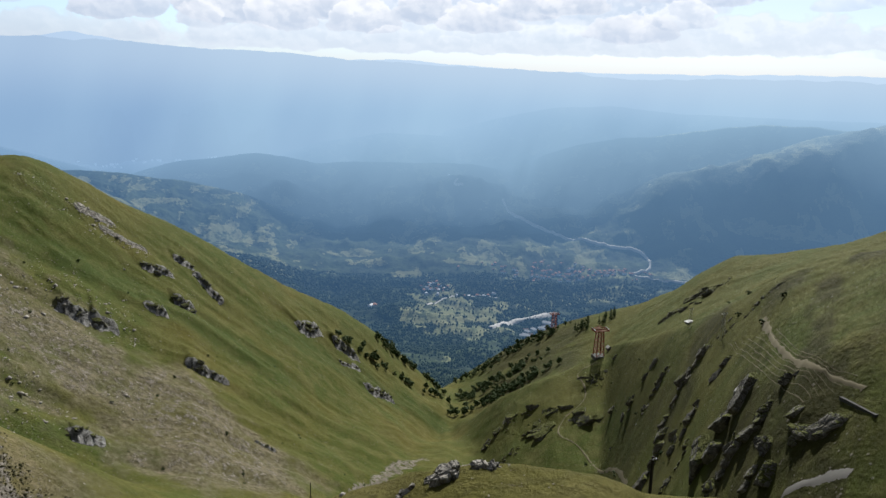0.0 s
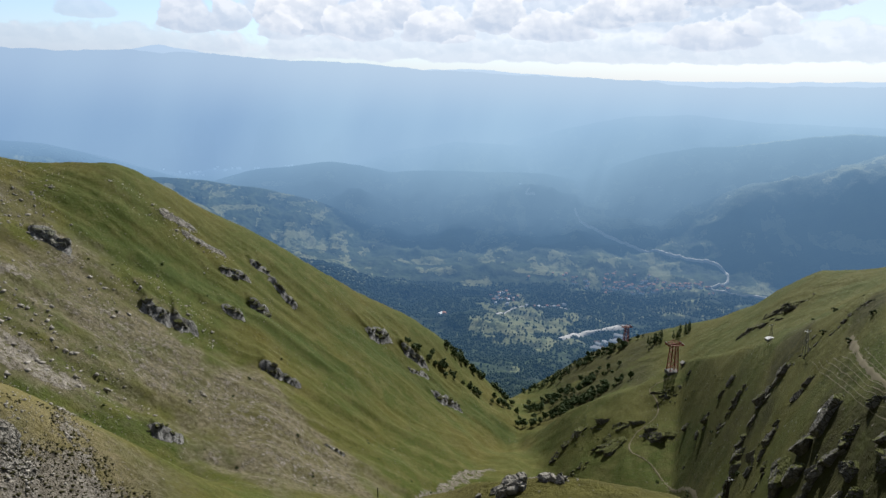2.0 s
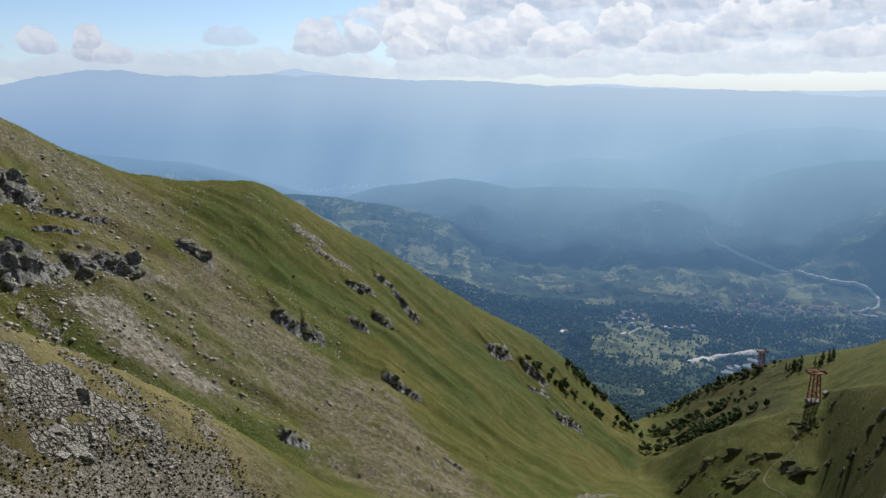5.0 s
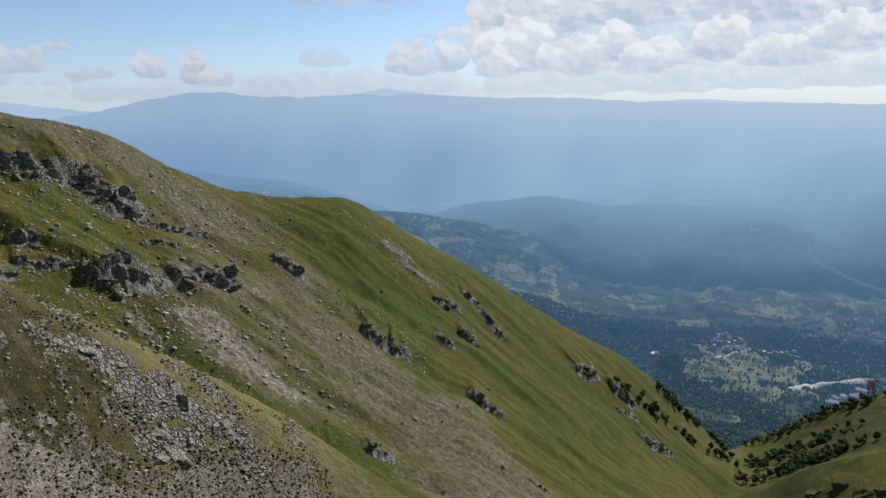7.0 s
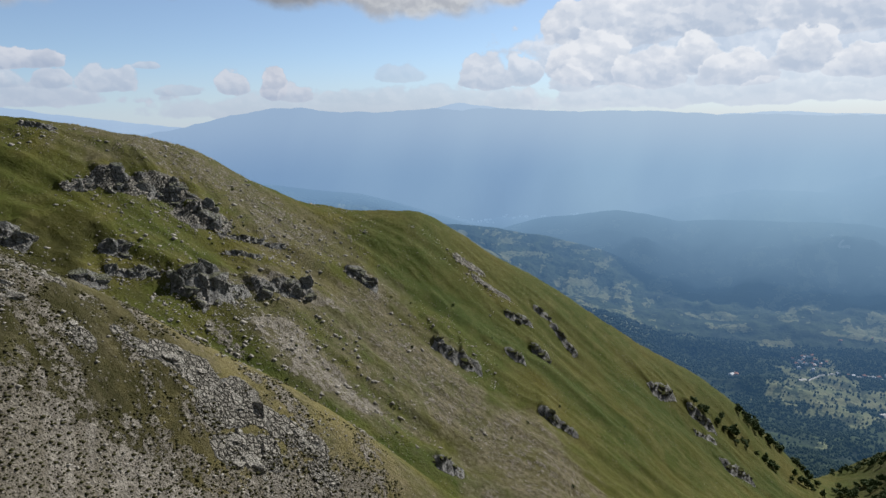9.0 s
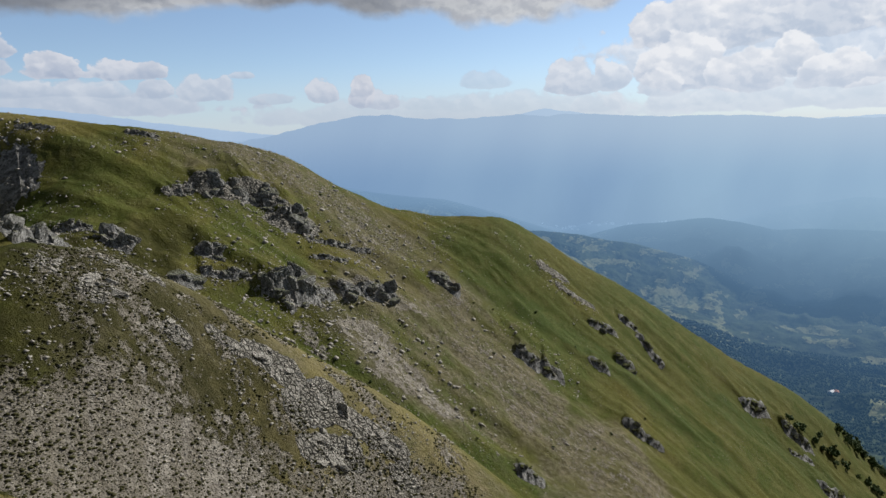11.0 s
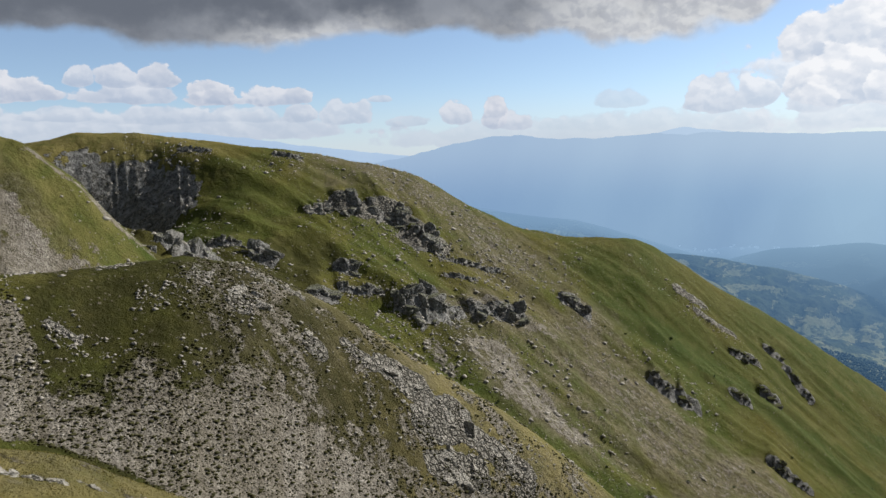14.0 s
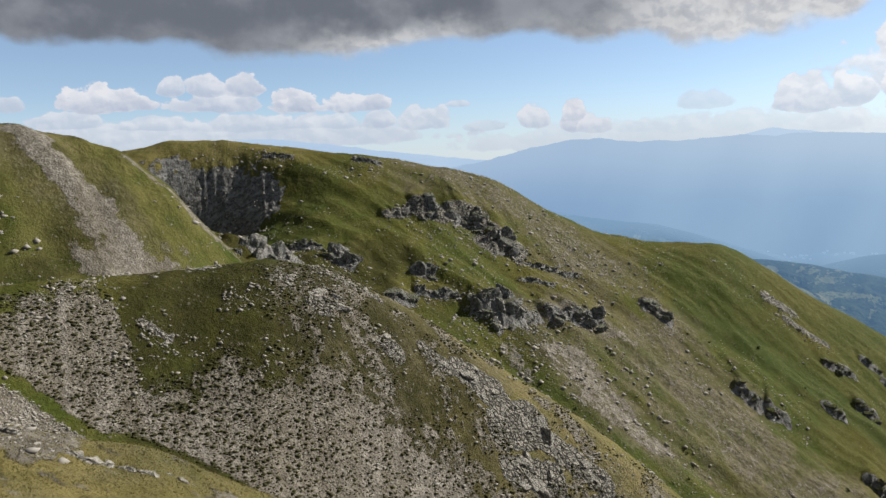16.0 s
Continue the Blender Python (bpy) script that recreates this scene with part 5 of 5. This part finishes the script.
    scatter("crest_grass", "tufts of short dry alpine grass", "grass", fan[None], [(0, 1, 2), (3, 4, 5), (6, 7, 8)], np.stack([sx, sy, land(sx, sy) - 0.01], -1), np.stack([tall, tall, tall], -1), g.uniform(0, 6.3, k), STRAW)


# ---- trees and shrubs ----
def crown_mesh(seed, clumps, wide, tall, mat, cone=False):
    """A crown of many small leaf clumps with gaps."""
    g = np.random.default_rng(seed)
    v, f = ball(1)
    vs, fs = [], []
    for k in range(clumps):
        t = g.uniform(0, 1)
        if cone:
            rad, zc, s = wide * (1 - t) * math.sqrt(g.uniform(0.2, 1)), tall * t, 0.16 * wide + 0.22 * wide * (1 - t)
            ang = g.uniform(0, 6.3)
            c = np.array([rad * math.cos(ang), rad * math.sin(ang), zc])
        else:
            q = g.normal(size=3)
            q /= np.linalg.norm(q)
            c = q * (wide, wide, tall * 0.5) * g.uniform(0.45, 1.0) * (1 + 0.25 * math.sin(3 * q[0] + seed))
            c[2] = c[2] + tall * 0.5
            s = wide * g.uniform(0.22, 0.4)
        w = v * (1 + 0.35 * g.uniform(-1, 1, len(v)))[:, None] * (s, s, s * 0.8) + c
        fs += [[i + 12 * k for i in q] for q in f]
        vs.append(w)
    return shaped("crown", np.concatenate(vs), fs, mat)


def trunk_mesh(tall, rad):
    bm = bmesh.new()
    bmesh.ops.create_cone(bm, cap_ends=True, segments=7, radius1=rad, radius2=rad * 0.35, depth=tall, matrix=Matrix.Translation((0, 0, tall / 2)))
    for k in range(4):
        m = Matrix.Translation((0, 0, tall * (0.5 + 0.1 * k))) @ Euler((0.9, 0, 1.6 * k)).to_matrix().to_4x4() @ Matrix.Translation((0, 0, tall * 0.17))
        bmesh.ops.create_cone(bm, cap_ends=True, segments=5, radius1=rad * 0.35, radius2=rad * 0.1, depth=tall * 0.34, matrix=m)
    return from_bm("trunk", bm, BARK)


def tree(name, label, crown, trunk, lift):
    root = tagged(new(name), label, "tree" if name != "shrub" else "shrub", name + "s")
    part("trunk", trunk, root)
    part("crown", crown, root, Matrix.Translation((0, 0, lift)))
    return root


def plant(kinds, pts, g, lo, hi):
    first = {}
    for k, (x0, y0) in enumerate(pts):
        kind = int(g.integers(len(kinds)))
        s = g.uniform(lo, hi)
        m = Matrix.LocRotScale((x0, y0, float(land(x0, y0)[0]) - 0.15), Euler((0, 0, g.uniform(0, 6.3))), None)
        if kind not in first:
            ob = first[kind] = kinds[kind]()
            ob.matrix_basis = m
        else:
            ob = copy_thing(first[kind], m)
        ob.scale = (s, s, s * g.uniform(0.85, 1.2))


SHRUB_LINES = [[(-105, 703), (-84, 726), (-70, 735), (-50, 751), (-22, 779), (8, 806), (23, 736)],
               [(-74, 810), (-45, 840), (-14, 885), (8, 867)]]
WOOD_LINES = [[(29, 996), (57, 986), (90, 991), (122, 991), (154, 971)],
              [(30, 871), (57, 844), (87, 870), (116, 877)],
              [(46, 759), (79, 778), (111, 783)]]
PINE_LINES = [[(175, 878), (184, 888), (193, 917)], [(202, 856), (211, 874), (218, 885)]]


def near_lines(lines, n, wide, g):
    out = []
    for line in lines:
        for _ in range(n):
            k = int(g.integers(len(line) - 1))
            t = g.uniform()
            out.append((line[k][0] + (line[k + 1][0] - line[k][0]) * t + g.normal() * wide, line[k][1] + (line[k + 1][1] - line[k][1]) * t + g.normal() * wide))
    return out


g = np.random.default_rng(21)
round_kinds = [lambda k=k: tree("broadleaf_tree", "dark green broadleaf tree at the foot of the hillside", crown_mesh(60 + k, 34, 2.6, 5.5, LEAF), trunk_mesh(3.2, 0.22), 1.6) for k in range(3)]
pine_kinds = [lambda k=k: tree("pine_tree", "dark narrow pine on the ridge", crown_mesh(70 + k, 40, 2.0, 9.0, LEAF, True), trunk_mesh(3.0, 0.2), 1.2) for k in range(2)]
shrub_kinds = [lambda k=k: tree("shrub", "small dark juniper shrub on dry grass", crown_mesh(80 + k, 14, 0.9, 1.3, JUNIPER), trunk_mesh(0.7, 0.08), 0.1) for k in range(3)]
plant(round_kinds, near_lines(SHRUB_LINES, 42, 4.5, g), g, 0.7, 1.5)
plant(round_kinds, near_lines(WOOD_LINES, 95, 15.0, g), g, 0.6, 1.35)
plant(pine_kinds, near_lines(PINE_LINES, 12, 5.0, g), g, 0.8, 1.4)
a, d, sx, sy = spots(150, 3, 46, 330, 560, g)
plant(shrub_kinds, list(zip(sx, sy))[:50], g, 0.5, 1.3)
a, d, sx, sy = spots(60, -28, -6, 300, 560, g)
plant(shrub_kinds, list(zip(sx, sy)), g, 0.7, 1.6)

# woods in the basin, too many to count
g = np.random.default_rng(31)
a, d, sx, sy = spots(90000, -22, 32, 1180, 3150, g)
sz = land(sx, sy)
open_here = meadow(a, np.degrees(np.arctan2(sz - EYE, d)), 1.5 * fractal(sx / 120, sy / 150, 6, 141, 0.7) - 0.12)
keep = (open_here < 0.4) & (fractal(sx / 90, sy / 90, 4, 37) > -0.32) | (g.uniform(0, 1, len(a)) < 0.10)
sx, sy, sz = sx[keep][:56000], sy[keep][:56000], sz[keep][:56000]
k = len(sx)
vv = np.array([[[1, 0, 0], [0, 1, 0], [-1, 0, 0], [0, -1, 0], [0, 0, 1], [0, 0, -1]]]) * (1 + 0.3 * g.uniform(-1, 1, (9, 6, 1)))
ff = [(0, 1, 4), (1, 2, 4), (2, 3, 4), (3, 0, 4), (1, 0, 5), (2, 1, 5), (3, 2, 5), (0, 3, 5)]
size = g.uniform(2.0, 4.6, k)
scatter("basin_woods", "mixed dark woods covering the basin floor", "woods", vv, ff, np.stack([sx, sy, sz + size * 0.7], -1), np.stack([size, size, size * g.uniform(1.0, 1.7, k)], -1), g.uniform(0, 6.3, k), WOODS)



# ---- tracks and roads ----
def ribbon(name, label, pts, width, mat, lift, rough=0.0, category="path"):
    """A track draped over the ground."""
    pts = np.array(pts, float)
    fine = []
    for k in range(len(pts) - 1):
        p0, p1, p2, p3 = pts[max(k - 1, 0)], pts[k], pts[k + 1], pts[min(k + 2, len(pts) - 1)]
        n = max(4, int(np.linalg.norm(p2 - p1) / max(1.2, width * 0.5)))
        for t in np.linspace(0, 1, n, endpoint=False):
            fine.append(0.5 * (2 * p1 + (p2 - p0) * t + (2 * p0 - 5 * p1 + 4 * p2 - p3) * t**2 + (3 * p1 - p0 - 3 * p2 + p3) * t**3))
    fine = np.array(fine + [pts[-1]])
    along_ = np.gradient(fine, axis=0)
    side = np.stack([-along_[:, 1], along_[:, 0]], -1) / np.linalg.norm(along_, axis=1)[:, None]
    across = np.linspace(-0.5, 0.5, 5)
    k = np.arange(len(fine))
    w = width * (1 + rough * fractal(k * 0.37, 0 * k + width, 3, 5))
    xx = fine[None, :, 0] + across[:, None] * w * side[:, 0]
    yy = fine[None, :, 1] + across[:, None] * w * side[:, 1]
    zz = land(xx.ravel(), yy.ravel()).reshape(xx.shape) + lift * np.array([-0.6, 1, 1, 1, -0.6])[:, None]
    me = sheet(name, xx[::-1], yy[::-1], zz[::-1])
    me.materials.append(mat)
    return tagged(new(name, me), label, category, kind="structure")


ribbon("road_dirt", "pale dirt road worn into the grass slope", DIRT_ROAD, 1.7, EARTH, 0.2, 0.9, "road")
ribbon("path_foot", "narrow trodden foot path down the ridge", FOOT_PATH, 1.3, EARTH, 0.2, 0.6)
ribbon("path_gravel", "grey gravel track on the grass slope", GRAVEL_TRACK, 1.9, GRAVEL, 0.12, 0.9)
ribbon("road_motorway", "pale motorway curving through the hazy basin", MOTORWAY, 13.0, ASPHALT, 9.0, 0.0, "road")
ribbon("road_motorway_branch", "pale motorway branch in the hazy basin", MOTORWAY_BRANCH, 12.0, ASPHALT, 5.0, 0.0, "road")
ribbon("road_lane", "pale lane bend in the distance", LANE, 14.0, ASPHALT, 5.0, 0.0, "road")
ribbon("road_village", "pale village road", VILLAGE_ROAD, 9.0, ASPHALT, 3.0, 0.0, "road")
ribbon("ground_yard", "bare pale gravel yard beside the cable-car village", [(170, 2405), (198, 2450), (256, 2535), (311, 2566), (366, 2590), (437, 2644)], 34.0, ASPHALT, 7.0, 0.5, "yard")
for track in SHEEP_TRACKS:
    ribbon("path_sheep", "thin sheep track slanting across the slope", track, 0.16, EARTH, 0.1, 0.9)


# ---- cable-car supports and poles ----
def strut(bm, p, q, w):
    p, q = Vector(p), Vector(q)
    m = Matrix.Translation((p + q) / 2) @ (q - p).to_track_quat("Z", "Y").to_matrix().to_4x4() @ Matrix.Diagonal((w, w, (q - p).length, 1))
    bmesh.ops.create_cube(bm, size=1, matrix=m)


def bar(name, p, q, w, mat, parent, label=""):
    bm = bmesh.new()
    strut(bm, p, q, w)
    return part(name, from_bm(name, bm, mat), parent, None, label)


def lattice_support(x0, y0, turn, tall=27.0):
    root = tagged(new("cable_car_support"), "red-painted steel lattice cable-car support on a concrete base", "pylon", "cable-car supports")
    root.matrix_basis = pose(x0, y0, float(land(x0, y0)[0]) - 0.5, 0, 0, turn)
    base, top = 3.5, 2.3
    corners = [(-1, -1), (1, -1), (1, 1), (-1, 1)]
    bm = bmesh.new()
    bmesh.ops.create_cube(bm, size=1, matrix=Matrix.Translation((0, 0, 0.4)) @ Matrix.Diagonal((9.6, 9.0, 3.2, 1)))
    bmesh.ops.bevel(bm, geom=bm.edges[:], offset=0.15, segments=1, affect="EDGES")
    part("concrete_base", from_bm("concrete_base", bm, CONCRETE), root, None, "pale concrete foundation block")

    def at(c, t):
        w = base + (top - base) * t
        return (c[0] * w, c[1] * w, 2.0 + (tall - 4.5) * t)

    for c in corners:
        bar("leg", at(c, 0), at(c, 1), 0.62, PYLON_RED, root)
    levels = [0, 0.2, 0.4, 0.6, 0.8, 1.0]
    for lo, hi in zip(levels[:-1], levels[1:]):
        for c, e in zip(corners, corners[1:] + corners[:1]):
            bar("brace", at(c, lo), at(e, hi), 0.26, PYLON_RED, root)
            bar("brace", at(e, lo), at(c, hi), 0.26, PYLON_RED, root)
            bar("girt", at(c, hi), at(e, hi), 0.32, PYLON_RED, root)
    zt = tall - 2.5
    for s in (-1, 1):
        bar("crossbeam", (-6.8, 1.9 * s, zt), (6.8, 1.9 * s, zt), 0.75, PYLON_RED, root)
        bar("top_chord", (-5.2, 1.9 * s, zt + 1.9), (5.2, 1.9 * s, zt + 1.9), 0.35, PYLON_RED, root)
        bar("hip", (0, 1.9 * s, zt + 3.6), (-6.6, 1.9 * s, zt + 0.6), 0.3, PYLON_RED, root)
        bar("hip", (0, 1.9 * s, zt + 3.6), (6.6, 1.9 * s, zt + 0.6), 0.3, PYLON_RED, root)
        for q in range(-2, 3):
            bar("web", (2.2 * q, 1.9 * s, zt), (2.2 * q + 1.1, 1.9 * s, zt + 1.9), 0.22, PYLON_RED, root)
        for e in (-6.3, 6.3):
            bm = bmesh.new()
            bmesh.ops.create_cube(bm, size=1, matrix=Matrix.Translation((e, 2.4 * s, zt + 0.9)) @ Matrix.Diagonal((0.7, 3.4, 1.3, 1)))
            bmesh.ops.bevel(bm, geom=bm.edges[:], offset=0.12, segments=2, affect="EDGES")
            saddle = part("rope_saddle", from_bm("rope_saddle", bm, PYLON_RED), root)
            for w in (-1.1, 0, 1.1):
                bm = bmesh.new()
                bmesh.ops.create_cone(bm, cap_ends=True, segments=14, radius1=0.42, radius2=0.42, depth=0.2, matrix=Matrix.Translation((e, 2.4 * s + w, zt + 1.7)) @ Euler((0, radians(90), 0)).to_matrix().to_4x4())
                part("sheave", from_bm("sheave", bm, STEEL), saddle, None, "grey steel rope wheel")
    return root


lower = lattice_support(135.6, 589.4, 13)
copy_thing(lower, pose(161, 990, float(land(161, 990)[0]) - 1.0, 0, 0, 9))


def hut(name, label, x0, y0, w, d, h, turn, wall, roof, pitch=0.35):
    root = tagged(new(name), label, "hut")
    root.matrix_basis = pose(x0, y0, float(land(x0, y0)[0]) - 0.4, 0, 0, turn)
    part("wall", box("wall", (w, d, h), wall), root)
    part("roof", gable("roof", w, d, h, pitch * w, roof), root)
    part("door", box("door", (0.9, 0.08, 1.9), TIMBER), root, Matrix.Translation((0, -d / 2 - 0.03, 0)), "dark timber door")
    return root


def box(name, size, mat, bevel=0.0):
    bm = bmesh.new()
    bmesh.ops.create_cube(bm, size=1, matrix=Matrix.Translation((0, 0, size[2] / 2)) @ Matrix.Diagonal((*size, 1)))
    if bevel:
        bmesh.ops.bevel(bm, geom=bm.edges[:], offset=bevel, segments=2, affect="EDGES")
    return from_bm(name, bm, mat)


def gable(name, w, d, h, rise, mat, over=0.4):
    x0, y0, t = w / 2 + over, d / 2 + over, 0.3
    low = h - rise * over / (w / 2)
    v = [(-x0, -y0, low), (0, -y0, h + rise), (x0, -y0, low), (-x0, y0, low), (0, y0, h + rise), (x0, y0, low)]
    v += [(a, b, c + t) for a, b, c in v]
    f = [(6, 7, 10, 9), (7, 8, 11, 10), (0, 3, 4, 1), (1, 4, 5, 2), (0, 1, 7, 6), (1, 2, 8, 7), (3, 9, 10, 4), (4, 10, 11, 5), (0, 6, 9, 3), (2, 5, 11, 8), (0, 1, 2), (3, 5, 4)]
    return shaped(name, v, f, mat)


STEEL_ROOF = plain("weathered_sheet_roof", rgb(0.34, 0.34, 0.33), 0.6, 0.0, 0.8, 0.3)
hut("service_hut", "small grey service hut beside the cable-car support", 146.0, 597.0, 4.0, 3.0, 2.4, 20, CONCRETE, STEEL_ROOF)
hut("shelter", "small pale shelter with a sheet roof on a crag", 101.3, 227.2, 3.6, 2.6, 1.5, -35, CONCRETE, STEEL_ROOF, 0.15)
hut("shelter", "low pale shelter in the grass", 149.0, 415.7, 5.0, 2.6, 1.4, 20, CONCRETE, STEEL_ROOF, 0.12)


def mast(x0, y0, tall):
    root = tagged(new("power_mast"), "thin grey steel lattice power mast on the ridge", "mast", "power masts")
    root.matrix_basis = pose(x0, y0, float(land(x0, y0)[0]) - 0.3, 0, 0, 25)
    for c in ((-1, -1), (1, -1), (1, 1), (-1, 1)):
        bar("leg", (c[0] * 0.9, c[1] * 0.9, 0), (c[0] * 0.2, c[1] * 0.2, tall), 0.14, STEEL, root)
    for k in range(6):
        w0, w1 = 0.9 - 0.7 * k / 6, 0.9 - 0.7 * (k + 1) / 6
        bar("brace", (-w0, -w0, tall * k / 6), (w1, -w1, tall * (k + 1) / 6), 0.08, STEEL, root)
        bar("brace", (w0, w0, tall * k / 6), (-w1, w1, tall * (k + 1) / 6), 0.08, STEEL, root)
    bar("crossarm", (-1.8, 0, tall - 0.6), (1.8, 0, tall - 0.6), 0.16, STEEL, root)
    for e in (-1.6, 0, 1.6):
        bar("insulator", (e, 0, tall - 0.6), (e, 0, tall), 0.16, PORCELAIN, root, "white insulator")
    return root


mast(129.7, 318.6, 13.0)
mast(144.5, 402.9, 12.5)


def wooden_pole(x0, y0, tall, rad, label, fitted):
    root = tagged(new("wooden_pole"), label, "pole", "wooden poles")
    root.matrix_basis = pose(x0, y0, float(land(x0, y0)[0]) - 0.3, 0, 0, 15)
    bm = bmesh.new()
    bmesh.ops.create_cone(bm, cap_ends=True, segments=14, radius1=rad, radius2=rad * 0.75, depth=tall, matrix=Matrix.Translation((0, 0, tall / 2)))
    part("shaft", from_bm("shaft", bm, TIMBER), root)
    if fitted:
        bar("crossarm", (-0.45, -rad, tall - 0.25), (0.45, -rad, tall - 0.25), 0.1, TIMBER, root)
        for e in (-0.14, 0.14):
            bm = bmesh.new()
            bmesh.ops.create_uvsphere(bm, u_segments=10, v_segments=6, radius=0.085, matrix=Matrix.Translation((e, -rad - 0.1, tall - 0.12)))
            part("insulator", from_bm("insulator", bm, PORCELAIN, True), root, None, "white porcelain insulator")
    return root


def pole_at(bearing, dist, rise, rad, label, fitted=False):
    x0, y0 = polar(bearing, dist)
    z_top = EYE + dist * math.tan(radians(rise))
    wooden_pole(float(x0), float(y0), z_top - float(land(x0, y0)[0]) + 0.3, rad, label, fitted)


pole_at(-18.05, 64.0, -27.8, 0.17, "dark tarred pole with two white insulators", True)
pole_at(10.93, 64.0, -30.95, 0.06, "thin dark wooden pole on the near slope")

# concrete with the wall's shade put into its base colour
SHADED_CONCRETE = plain("shaded_concrete", rgb(0.06, 0.06, 0.056), 0.9, 0.0, 0.8, 0.4)
# retaining wall on the slope
wall_root = tagged(new("retaining_wall"), "long grey concrete retaining wall on the grass slope", "wall")
for (x0, y0), (x1, y1) in zip(WALL[:-1], WALL[1:]):
    z0, z1 = float(land(x0, y0)[0]), float(land(x1, y1)[0])
    for k in range(3):
        a0, a1 = k / 3, (k + 0.97) / 3
        bm = bmesh.new()
        strut(bm, (x0 + (x1 - x0) * a0, y0 + (y1 - y0) * a0, z0 + (z1 - z0) * a0), (x0 + (x1 - x0) * a1, y0 + (y1 - y0) * a1, z0 + (z1 - z0) * a1), 0.9)
        part("wall_block", from_bm("wall_block", bm, SHADED_CONCRETE), wall_root)


# ---- villages in the basin ----
def house(name, label, w, d, h, wall, roof, rows, cols, group):
    root = tagged(new(name), label, "house", group)
    part("wall", box("wall", (w, d, h), wall), root)
    part("roof", gable("roof", w, d, h, w * 0.22, roof, 0.6), root)
    pane = box("window", (1.4, 0.2, 1.7), PANE) if rows else None
    for r0 in range(rows):
        for c0 in range(cols):
            for side in (-1, 1):
                part("window", pane, root, Matrix.Translation(((c0 + 0.5) * w / cols - w / 2, side * (d / 2 + 0.05), 1.2 + r0 * (h - 1) / rows)))
    return root


def settle(protos, pts, g, turn, sink=1.0):
    for k, (x0, y0, s) in enumerate(pts):
        ob = protos[k % len(protos)]
        m = pose(x0, y0, float(land(x0, y0)[0]) - sink, 0, 0, turn + g.normal() * 25)
        if k < len(protos):
            ob.matrix_basis = m
        else:
            ob = copy_thing(ob, m)
        ob.scale = (s, s, s)


g = np.random.default_rng(41)
# the cable-car village: large pale buildings among trees
protos = [house("hotel", "large white hotel with a grey sheet roof among pines", 16, 34, 14, WALLS[0], ROOFS[0], 4, 8, "cable-car village"), house("chalet", "white chalet with a grey roof in the cable-car village", 12, 18, 9, WALLS[0], ROOFS[0], 2, 4, "cable-car village"),
          house("chalet", "cream chalet with a brown roof in the cable-car village", 12, 20, 9, WALLS[1], ROOFS[2], 2, 5, "cable-car village")]
pts = []
for k in range(22):
    t = g.uniform()
    b, e = -6.7 - 2.2 * t + g.normal() * 0.2, -19.95 + 0.85 * t + g.normal() * 0.16
    d = 2370 + 160 * t + g.normal() * 30
    x0, y0 = polar(b, d)
    pts.append((float(x0), float(y0), g.uniform(0.7, 1.25)))
settle(protos, pts, g, 70)
# the stone village with tile roofs
protos = [house("village_house", "stone village house with a clay tile roof", 9, 13, 8, WALLS[2], ROOFS[1], 2, 2, "valley village"), house("village_house", "cream village house with a clay tile roof", 10, 14, 9, WALLS[1], ROOFS[1], 2, 2, "valley village"),
          house("village_house", "white village house with a brown roof", 11, 15, 9, WALLS[0], ROOFS[2], 2, 2, "valley village")]
pts = []
for k in range(110):
    b = -10.5 + g.normal() * 2.6 if k < 80 else g.uniform(-17, -4)
    d = 3215 + g.normal() * 40 if k < 80 else g.uniform(3120, 3290)
    x0, y0 = polar(b, d)
    pts.append((float(x0), float(y0), g.uniform(0.7, 1.3)))
settle(protos, pts, g, 20)
# the hamlet and lone buildings
protos = [house("hamlet_house", "white house in a hamlet among fields", 10, 14, 8, WALLS[0], ROOFS[0], 2, 2, "hamlet"), house("hamlet_house", "cream house with tile roof in a hamlet", 10, 13, 8, WALLS[1], ROOFS[1], 2, 2, "hamlet")]
pts = [(float(g.normal(-35, 26)), float(g.normal(2950, 45)), g.uniform(0.7, 1.2)) for k in range(30)]
pts += [(-268 + 14 * k, 2618 + 5 * k, 1.5) for k in range(2)] + [(60 + 26 * k + g.normal() * 4, 2840 + 10 * k, 1.1) for k in range(7)]
settle(protos, pts, g, 15)
# the far town on the plain
a = np.r_[g.normal(17.0, 2.6, 150), g.normal(25.0, 2.0, 70), g.uniform(-20, 30, 60)]
d = np.r_[g.normal(4530, 22, 150), g.normal(4500, 25, 70), g.uniform(4150, 4560, 60)]
sx, sy = polar(a, d)
cube = np.array([[-1, -1, -1], [1, -1, -1], [1, 1, -1], [-1, 1, -1], [-1, -1, 1], [1, -1, 1], [1, 1, 1], [-1, 1, 1], [0, -1, 1.5], [0, 1, 1.5]], float)
tri = [(0, 1, 5), (0, 5, 4), (1, 2, 6), (1, 6, 5), (2, 3, 7), (2, 7, 6), (3, 0, 4), (3, 4, 7), (4, 5, 8), (6, 7, 9), (5, 6, 9), (5, 9, 8), (7, 4, 8), (7, 8, 9)]
k = len(sx)
scatter("far_town", "pale houses of a distant town on the plain", "town", cube[None], tri, np.stack([sx, sy, land(sx, sy) + 3], -1), np.stack([g.uniform(4, 11, k), g.uniform(4, 8, k), g.uniform(3, 6, k)], -1), g.uniform(0, 3, k), WALLS[0])
